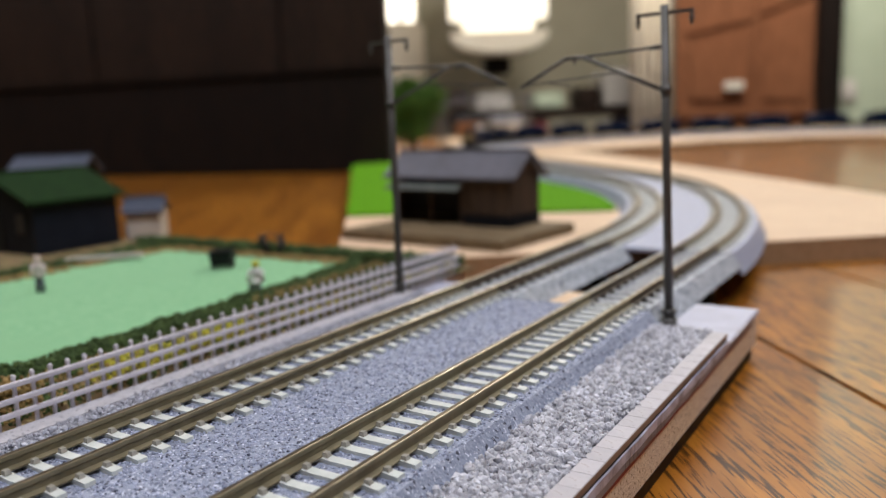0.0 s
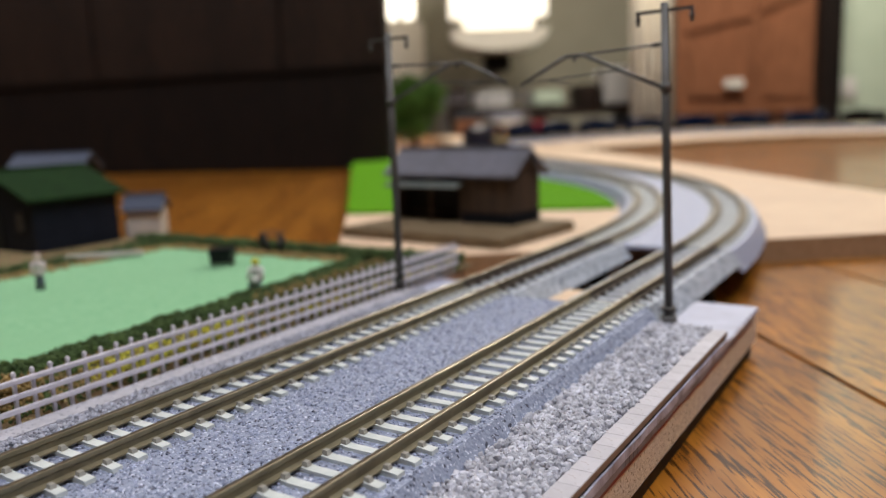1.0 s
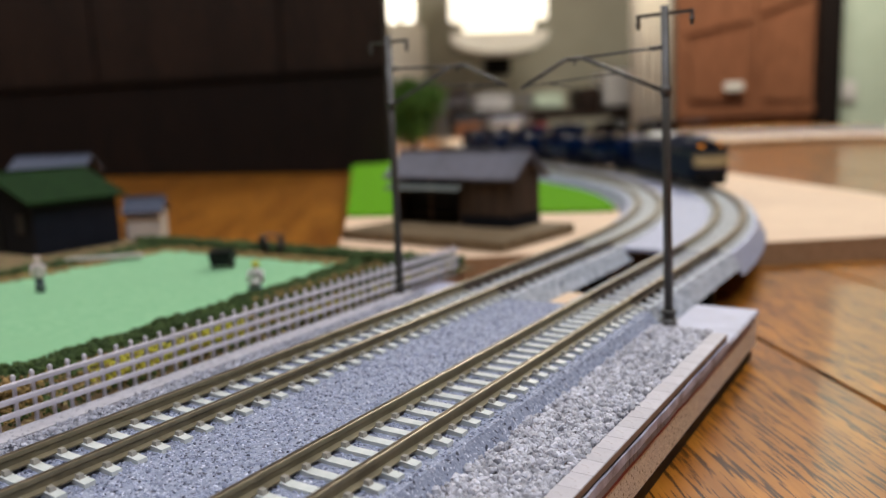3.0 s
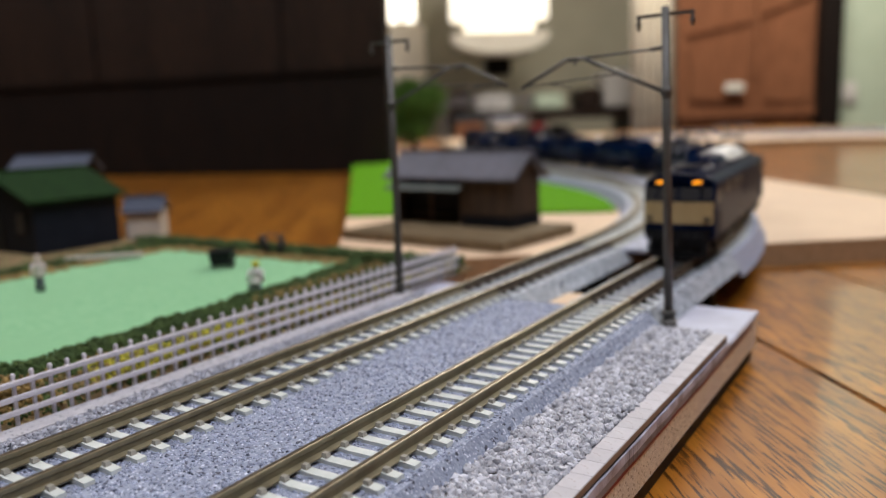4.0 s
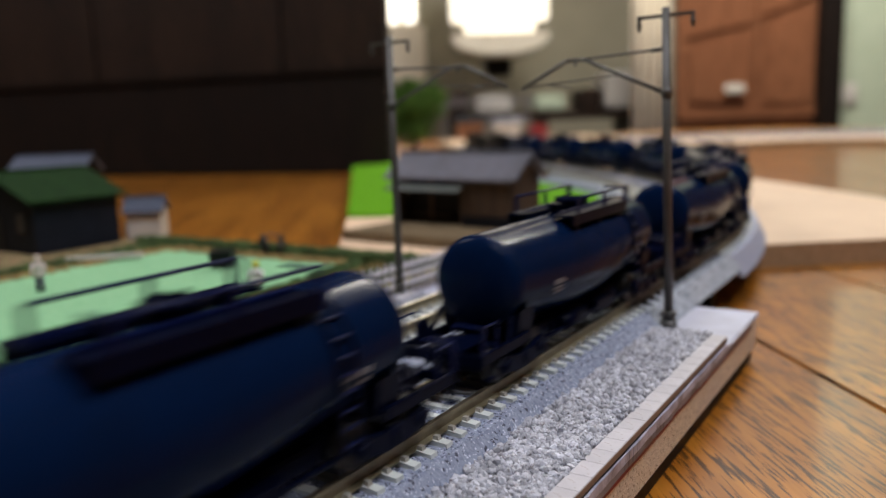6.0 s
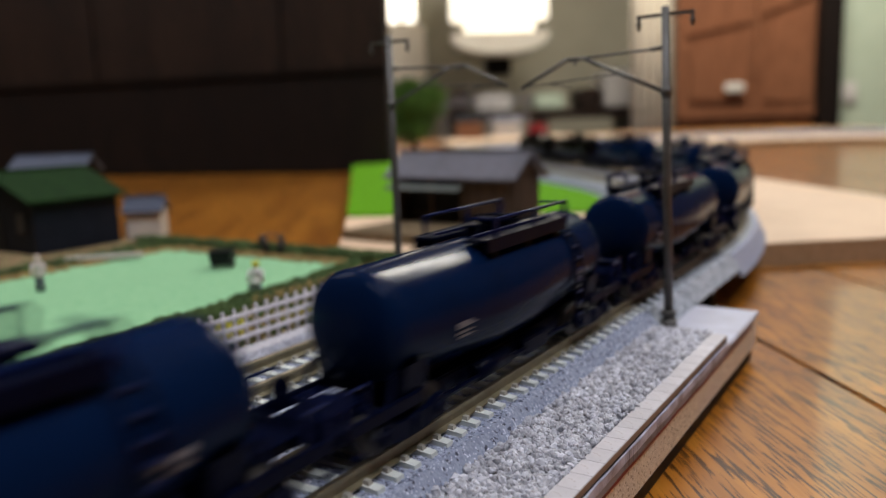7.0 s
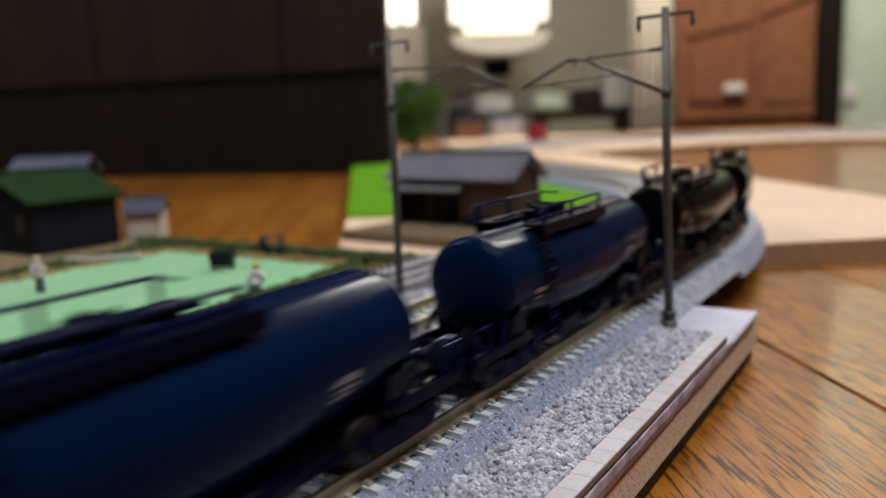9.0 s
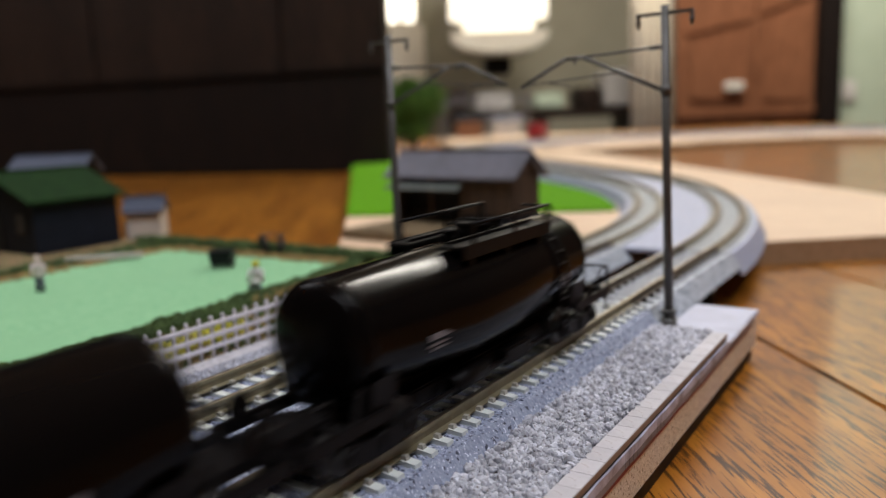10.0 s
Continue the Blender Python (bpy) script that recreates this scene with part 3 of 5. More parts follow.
for i in range(900):
    y = -1299 + i * 1.6
    d = .12 * noise.noise((i * .23, 0, 0))
    mid, low = -7.25 + .35 * noise.noise((i * .11, 3, 0)), -8.35 + .3 * noise.noise((i * .17, 3, 0))
    top = -5.95 if y < 116 else -6.75
    box(bm, BX - .6, BX + .42 + d, y, y + 1.6, mid, top + .1 * noise.noise((i * .31, 5, 0)))
    box(grey, BX - .5, BX + .36 + d, y, y + 1.6, low, mid)
    box(red, BX - .5, BX + .22, y, y + 1.6, low - .7 + .25 * noise.noise((i * .13, 7, 0)), low)
part("paint_line", red, M_RED, near, "dark red painted line")
part("grey_smear", grey, M_EDGEGREY, near, "streaky dark grey smear")
part("paint_smear", bm, M_EDGEPAINT, near, "smeared white paint along the edge")

corner, U, W = Vector((-118, 169)), Vector((.8, .6)), Vector((-.6, .8))


def quad(c, u0, u1, w0, w1):
    return [tuple(c + U * a + W * b) for a, b in ((u0, w0), (u1, w0), (u1, w1), (u0, w1))]


def fibreboard(pts, label):
    b = thing("fibreboard_sheet", P(0, 0, 0), label, "board", "boards under the track")
    part("core", slab(pts, TZ, -9.4), M_MDF_EDGE, b, "brown cut edge")
    part("face", slab(pts, -9.3, -9.0), M_MDF, b, "smooth pale tan face")


fibreboard(quad(corner, 0, 284, 0, 900), "pale tan fibreboard sheet lying on the table")
fibreboard([(-880, 1430), (-690, 1210), (-420, 1010), (-330, 965), (-235, 1180), (-120, 1285), (60, 1285), (150, 1050), (420, 1050), (420, 1700), (-1010, 1760)], "pale tan fibreboard sheet under the far track")


# ---- tracks ----
PITCH_S = 3.809


def sleeper_mesh(material, name):
    bm = bmesh.new()
    prism(bm, [(-8.2, -2.9), (8.2, -2.9), (8.1, -2.05), (5.2, -1.8), (2.5, -2.1), (-2.5, -2.1), (-5.2, -1.8), (-8.1, -2.05)], -.75, .75)
    for x in (-4.8, 4.8):
        for s in (-1, 1):
            v = box(bm, x + s * 1.32 - .5, x + s * 1.32 + .5, -.46, .46, -1.95, -1.36)
            for q in v[4:]:
                q.co.x = (q.co.x - (x + s * 1.35)) * .72 + x + s * 1.35
                q.co.y *= .75
    me = mesh_of(name, bm, material, M_CHAIR if material == M_SLEEPER else material)
    for p in me.polygons:
        p.material_index = 1 if p.center.z > -1.79 * MM else 0
    return me


ME_PALE = sleeper_mesh(M_SLEEPER, "sleeper_pale")
ME_DARK = sleeper_mesh(M_SLEEPER_DARK, "sleeper_dark")
RAILPROF = [(-1.0, -2.02), (1.0, -2.02), (1.0, -1.8), (.28, -1.55), (.25, -.75), (.46, -.6), (.46, -.06), (.36, -.005), (-.36, -.005), (-.46, -.06), (-.46, -.6), (-.25, -.75), (-.28, -1.55), (-1.0, -1.8)]


def rails(parent, s0, s1, step, centres, side=M_RAIL):
    for c in centres:
        for g in (-4.8, 4.8):
            r = part("rail", sweep(RAILPROF, line(s0, s1, step, c + g)), side, parent, "bronze-coloured rail" if side == M_RAIL else "dark brown rail")
            part("rail_head", sweep([(-.37, -.004), (.37, -.004), (.30, .035), (-.30, .035)], line(s0, s1, step, c + g)), M_RAILTOP, r, "shiny worn rail head")


def sleepers(parent, me, s0, s1, centre, pitch=PITCH_S):
    i = math.ceil((s0 - 2.87) / pitch)
    while 2.87 + i * pitch < s1:
        x, y, nx, ny = track(2.87 + i * pitch, centre)
        piece("sleeper", me, parent, P(x, y, 0, 0, 0, math.degrees(math.atan2(ny, nx))))
        i += 1


def sleeper_row(parent, material, s0, s1, centre):
    bm = bmesh.new()
    i = math.ceil((s0 - 2.87) / PITCH_S)
    while 2.87 + i * PITCH_S < s1:
        x, y, nx, ny = track(2.87 + i * PITCH_S, centre)
        v = box(bm, -8.2, 8.2, -.75, .75, -2.9, -1.9)
        for q in v:
            px, py = q.co.x, q.co.y
            q.co.x, q.co.y = x + px * nx - py * ny, y + px * ny + py * nx
        i += 1
    ob = part("far_sleeper", bm, material, parent)
    tagged(ob, kind="stuff")


BED_Z = -2.62


def shell(l, r, low, zb, slope=3.2):
    """Hollow moulded bed: outline of a trapezoid wall."""
    w = 1.1
    return [(l - slope, zb), (l, low), (r, low), (r + slope, zb), (r + slope - w, zb), (r - .4, low - w), (l + .4, low - w), (l - slope + w, zb)]


t1 = thing("double_track", P(0, 0, 0), "double model railway track on a blue-grey ballast bed", "track", "railway tracks")
part("ballast_bed", sweep([(-46.4, -6.5), (12.6, -6.5), (9.6, BED_Z), (-42.6, BED_Z)], line(-1299, 121, 1420)), M_BED, t1, "blue-grey moulded ballast with dark specks")
rails(t1, -1299, 122, 1421, (0, -33))
for n, s0, s1, seed, material in ((15000, .15, .33, 41, M_BALLAST), (1700, .15, .30, 42, M_BALLAST_DARK)):
    rng = random.Random(seed)
    pl = [(rng.uniform(-42.4, 9.4), rng.uniform(-8, 120.8), BED_Z + rng.uniform(-.1, .06)) for _ in range(n)]
    me = scatter(pl, [rng.uniform(s0, s1) for _ in pl], seed)
    me.materials.append(material)
    ob = new("loose_ballast", me)
    ob.parent = t1
    tagged(ob, kind="stuff")
sleeper_row(t1, M_SLEEPER, -1299, -14, 0)
sleeper_row(t1, M_SLEEPER, -1299, -14, -33)

for c in (0, -33):
    t2 = thing("single_track", P(0, 0, 0), "short single track on its own grey bed, dark sleepers", "track", "railway tracks")
    part("ballast_bed", sweep(shell(c - 9.3, c + 9.3, -2.2, -6.48), line(121.2, 198, 8)), M_BED_SHORT, t2, "mottled grey moulded bed")
    rails(t2, 122.3, 198, 6, (c,), M_RAIL_DARK)
    sleepers(t2, ME_DARK, 121.5, 198, c, 5.2)
    for s in (160, 176, 192):
        x, y, nx, ny = track(s, c)
        part("packing_block", bx(x - 6, x + 6, y - 3, y + 3, TZ, BED_Z - 1.2, .5), M_BLACK, t2)

t3 = thing("curved_double_track", P(0, 0, 0), "curved double track on a wide pale grey bed", "track", "railway tracks")
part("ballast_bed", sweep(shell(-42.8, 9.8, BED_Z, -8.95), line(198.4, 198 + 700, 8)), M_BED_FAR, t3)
rails(t3, 198.3, 898, 8, (0, -33))
for c in (0, -33):
    sleeper_row(t3, M_SLEEPER, 480, 897, c)
t4 = thing("curved_double_track", P(0, 0, 0), "far curved double track on a wide pale grey bed", "track", "railway tracks")
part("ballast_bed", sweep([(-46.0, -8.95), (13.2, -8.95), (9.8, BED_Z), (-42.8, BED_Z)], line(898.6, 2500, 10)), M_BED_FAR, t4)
rails(t4, 898.4, 2500, 10, (0, -33))
for c in (0, -33):
    sleeper_row(t4, M_SLEEPER, 900, 2499, c)

# ---- kerb and gravel strips ----
k = thing("kerb", P(0, 0, 0), "grey kerb of moulded stones along the board's edge", "kerb")
me_k = mesh_of("kerb_stone", bx(23.4, 26.55, .012, 4.238, -5.45, -4.5, .06, 1), M_CURB)
for i in range(33):
    piece("kerb_stone", me_k, k, P(0, -23.2 + i * 4.25, random.uniform(-.015, .015)))
part("kerb_bed", bx(23.5, 26.28, -1200, 116.9, -6.48, -4.58), M_CURB, k)
# shade of the gap below the stones, laid in as a black strip
part("kerb_seam", bx(26.3, 26.5, -1200, 116.6, -6.46, -5.4), M_BLACK, k, "black strip drawn as the shade in the gap under the kerb")
# thin strip carries the flank's shade as a brown colour
part("kerb_flank", bx(26.56, 26.64, -1200, 116.6, -5.42, -4.62), M_KERB_SHADE, k, "thin strip coloured brown as the kerb flank's shade")
part("long_kerb", bx(23.4, 26.55, -1200, -23.4, -5.45, -4.5, .18), M_CURB, k)


def gravel(x0, x1, y0, y1, z, n, s0, s1, seed, name, label, material):
    rng = random.Random(seed)
    pl, sz = [], []
    for i in range(n):
        x, y = rng.uniform(x0, x1), rng.uniform(y0, y1)
        h = z + rng.uniform(-.45, .45) + .35 * noise.noise((x * .25, y * .25, 0))
        pl.append((x, y, h))
        sz.append(rng.uniform(s0, s1))
    me = scatter(pl, sz, seed)
    me.materials.append(material)
    return tagged(new(name, me), label, "gravel", "", "stuff")


bed = solid("gravel_bed", bx(11.2, 23.35, -1200, 117, -6.45, -5.25), M_GRAVELBASE, "glued bed under the loose gravel", "gravel", "", "stuff")
gravel(11.3, 23.3, 2, 118.5, -4.9, 6800, .32, .72, 5, "gravel", "coarse pale grey gravel beside the track", M_GRAIN)
solid("gravel_bed", bx(-59.0, -46.3, -1200, 126, -6.45, -5.35), M_GRAVELBASE, "glued bed under the fine gravel", "gravel", "", "stuff")
gravel(-53.2, -44.6, -10, 127, -4.75, 7000, .22, .48, 6, "gravel", "fine grey gravel between fence and track", M_FINEGRAIN)


# ---- fence ----
def fence():
    f = thing("fence", P(0, 0, 0), "lilac-white plastic fence with three rails", "fence")
    bm = bmesh.new()
    box(bm, -.25, .25, -.26, .26, -6.4, 2.6)
    cyl(bm, (0, 0, 2.55), (0, 0, 3.0), .30, .46, 8)
    cyl(bm, (0, 0, 3.0), (0, 0, 3.4), .46, .2, 8)
    me = mesh_of("fence_post", bm, M_FENCE)
    for i in range(56):
        y = -15.4 + 3.07 * i
        piece("post", me, f, P(-59.5, y, 0, 0, random.uniform(-1, 1), 0))
    for z in (1.95, -.45, -2.7):
        part("rail", bx(-59.15, -58.35, -40, 155, z - .42, z + .42, .15), M_FENCE, f)
    return f


fence()


solid("path_strip", bx(-58.2, -53.4, -60, 126, -6.4, -4.5, .3), M_PATH, "pale lilac-grey path strip along the fence", "path", "", "", None)


# ---- masts ----
def mast(x, y, rz, lean=0.0):
    m = thing("catenary_mast", P(x, y, -5.2, 0, lean, rz), "dark grey model catenary mast with bracket arm", "catenary mast", "catenary masts")
    bm = bmesh.new()
    cyl(bm, (0, 0, 1.5), (0, 0, 66.2), .98, .78, 16)
    part("pole", bm, M_POLE, m)
    bm = bmesh.new()
    cyl(bm, (0, 0, -1.2), (0, 0, 1.2), 1.75, 1.65, 14)
    cyl(bm, (0, 0, 1.2), (0, 0, 2.4), 1.3, 1.3, 14)
    cyl(bm, (0, 0, 2.4), (0, 0, 3.1), 1.7, 1.5, 14)
    part("base", bm, M_POLE, m)
    part("top_bar", bx(-5.9, 5.9, -.42, .42, 64.3, 64.95, .12), M_POLE, m)
    for s in (-1, 1):
        bm = bmesh.new()
        cyl(bm, (s * 5.5, 0, 64.9), (s * 5.5, 0, 61.9), .42, .36, 8)
        cyl(bm, (s * 5.5, 0, 63.3), (s * 5.5, 0, 62.9), .62, .62, 8)
        part("insulator", bm, M_POLE, m)
    part("upper_tie", rod([(-.6, 0, 58.1), (-17.9, 0, 57.5)], .28), M_POLE, m)
    bm = bmesh.new()
    cyl(bm, (-1, 0, 58.05), (-3.2, 0, 57.95), .48, .42, 8)
    part("tie_insulator", bm, M_POLE, m)
    part("strut", rod([(-.4, 0, 49.2), (-17.9, 0, 57.5)], .45), M_POLE, m)
    part("arm", rod([(-17.6, 0, 57.45), (-21.8, 0, 57.5), (-32.8, 0, 52.2)], .45), M_POLE, m, "bent grey arm tip")
    part("steady_rod", rod([(-31.5, 0, 52.5), (-9.5, 0, 53.6)], .18), M_POLE, m)
    part("registration_arm", rod([(-26.5, 0, 52.75), (-21.0, .3, 51.6)], .17), M_POLE, m)
    bm = bmesh.new()
    cyl(bm, (-19.8, 0, 57.2), (-19.8, 0, 56.2), .45, .3, 8)
    part("clamp", bm, M_POLE, m)
    bm = bmesh.new()
    cyl(bm, (0, 0, 48.4), (0, 0, 50.2), 1.12, 1.12, 14)
    part("collar", bm, M_POLE, m)
    return m


mast(13.1, 122.9, 0, -1.25)
mast(-57.9, 123.7, 180)


# ---- field with hedge, figures and houses ----
scen = thing("scenery_board", P(0, 0, 0), "scenic board with soil around a mint green field", "board")
part("core", bx(-420, -60.6, -300, 168, -6.45, -5.6, .3), M_SOIL, scen, "brown scenic soil")
part("extension", bx(-420, -64, 147.9, 168, TZ, -6.5, .5), M_PARTICLE, scen)
part("west_board", bx(-420, -300.4, -300, 147.7, TZ, -6.5, .5), M_PARTICLE, scen)
pts = []
for i in range(40):
    t = i / 39
    pts.append((-90 - 10 * (t - .35) ** 2 * 2.2 + 1.6 * noise.noise((t * 9, 0, 0)), -60 + 213 * t))
for i in range(18):
    t = i / 17
    pts.append((-98 - 86 * t, 155 + 2.2 * noise.noise((t * 7, 4, 0)) + 3 * t))
pts += [(-187, 120), (-186, 60), (-190, -60)]
solid("field", slab(pts, -5.7, -4.7), M_FIELD, "mint green felt field on the scenic board", "field", "", "stuff")


def foliage(name, gen, n, s0, s1, seed, material, label):
    rng = random.Random(seed)
    pl = [gen(rng) for _ in range(n)]
    me = scatter(pl, [rng.uniform(s0, s1) for _ in pl], seed)
    me.materials.append(material)
    return tagged(new(name, me), label, "hedge" if "hedge" in name else "scatter", "", "stuff")


def near_edge(y):
    t = (y + 60) / 213
    return -90 - 10 * (t - .35) ** 2 * 2.2 + 1.6 * noise.noise((t * 9, 0, 0))


def g_near(r):
    y = r.uniform(-40, 160)
    w = r.random()
    x = near_edge(y) + .8 + w * (5.5 + 3 * noise.noise((y * .06, 9, 0)))
    return (x, y, -5.2 + r.random() * 2.3 * (1 - abs(w - .4)) * (1 + .5 * noise.noise((x * .2, y * .2, 2))))


def g_far(r):
    x = r.uniform(-210, -62)
    return (x, 160.5 + r.uniform(-4, 5) + 1.5 * noise.noise((x * .1, 0, 0)), -5.3 + r.random() * 3.4)


def g_left(r):
    y = r.uniform(-20, 160)
    return (-193 + r.uniform(-8, 6), y, -5.3 + r.random() * 2.2)


foliage("hedge", g_near, 9000, .2, .6, 21, M_HEDGE, "low dark green foam hedge along the field")
foliage("hedge", g_far, 5000, .3, .8, 22, M_HEDGE, "low dark green foam hedge at the field's end")
foliage("hedge", g_left, 1800, .4, 1.0, 23, M_HEDGE, "sparse dark green hedge beside the houses")
foliage("dry_grass", lambda r: (r.uniform(-80, -61.5), r.uniform(-30, 60), -5.4 + r.random() * 1.6), 1500, .2, .55, 24, M_DRYGRASS, "ochre dry grass behind the fence")
foliage("dry_grass", lambda r: (r.uniform(-72, -62), r.uniform(60, 160), -5.4 + r.random() * 1.6), 700, .25, .6, 25, M_DRYGRASS, "ochre dry grass behind the fence")
foliage("dry_grass", lambda r: (r.gauss(-72, 3), r.gauss(24, 3), -5.4 + r.random() * 4.2), 700, .25, .6, 26, M_DRYGRASS, "ochre dry bush behind the fence")
foliage("yellow_flowers", lambda r: (r.uniform(-66, -62.5), r.uniform(38, 74), -5.2 + r.random() * 5.2), 800, .18, .42, 27, M_YELLOW, "bright yellow flowers behind the fence")
foliage("yellow_flowers", lambda r: (r.uniform(-64, -61.5), r.uniform(86, 158), -5.2 + r.random() * 3.5), 420, .18, .4, 28, M_YELLOW, "bright yellow flowers behind the fence")
foliage("dark_scrub", lambda r: (r.uniform(-88, -60.9), r.uniform(-30, 160), -5.5 + r.random() * 1.6), 6500, .2, .5, 29, M_HEDGE, "dark green scrub behind the fence")
foliage("dry_grass", lambda r: (-186 + r.uniform(-5, 5), r.uniform(60, 155), -5.2 + r.random() * .8), 700, .5, 1.1, 30, M_DRYGRASS, "ochre dry grass along the field")
foliage("dry_grass", lambda r: (r.uniform(-180, -100), 153.5 + r.gauss(0, 1.6), -5.0 + r.random() * 1.1), 900, .35, .9, 31, M_DRYGRASS, "ochre dry grass at the field's end")
foliage("dry_grass", lambda r: (r.gauss(-88, 1.5), r.uniform(100, 158), -5.2 + r.random() * 1.2), 300, .3, .7, 32, M_DRYGRASS, "ochre dry grass by the hedge")
solid("stone_strip", bx(-1.6, 1.6, -13, 13, -5.6, -4.2, .5), M_SHEDWALL, "pale flat stones beside the field", "stones", "", "", P(-184.5, 125.5, 1.6, 0, 0, -47))


def figure(x, y, z, h, body, legs, rz, name="model_figure", label="small painted standing model figure on the field", sit=False):
    bm = bmesh.new()
    q = h / 11.0
    for s in (-1, 1):
        cyl(bm, (s * .75 * q, 0, 0), (s * .55 * q, 0, 4.6 * q), .62 * q, .75 * q, 8)
    lathe_pts = [(4.4, 1.25), (6.2, 1.15), (8.2, 1.55), (8.9, .8)]
    for (z0, r0), (z1, r1) in zip(lathe_pts, lathe_pts[1:]):
        cyl(bm, (0, 0, z0 * q), (0, 0, z1 * q), r0 * q, r1 * q, 10)
    for s in (-1, 1):
        cyl(bm, (s * 1.6 * q, 0, 8.3 * q), (s * 1.9 * q, -.9 * q, 5.0 * q), .45 * q, .38 * q, 7)
    bmesh.ops.create_icosphere(bm, subdivisions=2, radius=1.05 * q, matrix=Matrix.Translation((0, 0, 10 * q)))
    if sit:
        for v in bm.verts:
            low = v.co.z < 4.7 * q
            v.co = Vector((v.co.x * (1.5 if low else 1.15), v.co.y - (1.2 * q if low else 0), v.co.z * .42 if low else v.co.z - 2.7 * q))
    me = mesh_of(name, bm, body, legs, M_SKIN)
    for p in me.polygons:
        c = p.center.z / MM / q
        if sit and c > 1.9:
            c += 2.7
        p.material_index = 1 if c < 4.6 else 2 if c > 9 and legs != M_YELLOW else 0
    ob = new(name, me)
    ob.matrix_basis = P(x, y, z, 0, 0, rz)
    return tagged(ob, label, "model figure", "model figures")


figure(-156, 84.5, -4.75, 10.8, M_FIG1, M_FIG2, 40)
fg = figure(-97.5, 111.5, -4.75, 11.0, M_FIG2, M_FIG2, 20, label="small crouching model figure with yellow hat", sit=True)
for i, mm in enumerate((M_WHITETHING, M_FIG2, M_YELLOW)):
    fg.data.materials[i] = mm


def cart():
    c = thing("hand_cart", P(-133.5, 132.5, -4.7, 0, 0, 30) @ Matrix.Scale(1.25, 4), "small black model hand cart on the field", "cart")
    bm = bmesh.new()
    prism(bm, [(-2.4, .9), (2.4, .9), (3.0, 4.6), (-3.0, 4.6)], -2.4, 2.4)
    part("tub", bm, M_BLACK, c)
    for x in (-2.6, 2.6):
        bm = bmesh.new()
        cyl(bm, (x - .25, 0, 1.1), (x + .25, 0, 1.1), 1.1, n=14)
        part("wheel", bm, M_BLACK, c)
    for x in (-1.8, 1.8):
        part("handle", rod([(x, 2.2, 3.6), (x, 6.5, 2.6)], .25), M_BLACK, c)


def motorbike(x, y, rz):
    c = thing("model_motorbike", P(x, y, -4.4, 0, 0, rz) @ Matrix.Scale(1.3, 4), "tiny dark model motorbike parked by the hedge", "motorbike", "motorbikes")
    for yy in (-3.2, 3.2):
        bm = bmesh.new()
        cyl(bm, (-.35, yy, 1.7), (.35, yy, 1.7), 1.7, n=16)
        part("wheel", bm, M_BLACK, c)
    part("engine", bx(-.9, .9, -1.6, 1.6, 1.2, 3.4, .4), M_GEAR, c)
    part("tank", bx(-.8, .8, -1.8, .6, 3.5, 4.6, .4), M_BLACK, c)
    part("saddle", bx(-.7, .7, .7, 3.2, 3.4, 4.1, .3), M_BLACK, c)
    part("handlebar", rod([(-1.6, -2.4, 5.6), (0, -2.6, 5.0), (1.6, -2.4, 5.6)], .2), M_GEAR, c)
    part("fork", rod([(0, -2.5, 5.0), (0, -3.2, 1.7)], .25), M_GEAR, c)


cart()
motorbike(-140, 157.5, 60)
motorbike(-133, 159, 35)


def gable_house(name, x, y, z, rz, w, d, h, ridge, wall, roof, label, over=2.5, planks=None, door=True):
    """Ridge along local y; w across, d along."""
    g = thing(name, P(x, y, z, 0, 0, rz), label, "house")
    bm = bmesh.new()
    prism(bm, [(-w / 2, 0), (w / 2, 0), (w / 2, h), (0, ridge), (-w / 2, h)], -d / 2, d / 2)
    body = part("wall", bm, wall, g)
    k = (ridge - h) / (w / 2)
    for s in (-1, 1):
        bm = bmesh.new()
        e = w / 2 + over
        prism(bm, [(0, ridge + .15), (s * e, h - k * over + .15), (s * e, h - k * over + 1.15), (0, ridge + 1.15)], -d / 2 - over, d / 2 + over)
        r = part("roof", bm, roof, g)
        n = int(d / 4)
        for i in range(n):
            yy = -d / 2 - over + (i + .5) * (d + 2 * over) / n
            bm = bmesh.new()
            prism(bm, [(0, ridge + 1.1), (s * e, h - k * over + 1.1), (s * e, h - k * over + 1.45), (0, ridge + 1.45)], yy - .22, yy + .22)
            part("roof_batten", bm, roof, r)
    part("ridge_cap", bx(-1, 1, -d / 2 - over, d / 2 + over, ridge + .9, ridge + 1.8, .3), roof, g)
    if planks:
        for s in (-1, 1):
            n = int(d / 3)
            for i in range(n):
                yy = -d / 2 + i * d / n
                part("board", bx(s * w / 2 - .25 + s * .3, s * w / 2 + .25 + s * .3, yy + .12, yy + d / n - .12, .2, h - .2), planks, body)
    if door:
        part("door", bx(-3, 3, -d / 2 - .5, -d / 2 - .02, 0, h * .7, .1), M_BLACK, g)
        for xx in (-w * .36, w * .28):
            win = part("window", bx(xx, xx + 5, -d / 2 - .45, -d / 2 - .02, h * .4, h * .75, .1), M_GLASSDARK, g)
            part("window_frame", bx(xx + 2.3, xx + 2.7, -d / 2 - .7, -d / 2 - .46, h * .4, h * .75), M_PLANK, win)
    return g


gable_house("farmhouse", -251, 145, -5.6, -1, 48, 36, 20.5, 30, M_BLACKWALL, M_ROOFGREEN, "dark model farmhouse with moss green roof", 3, M_BLUEBLACK)
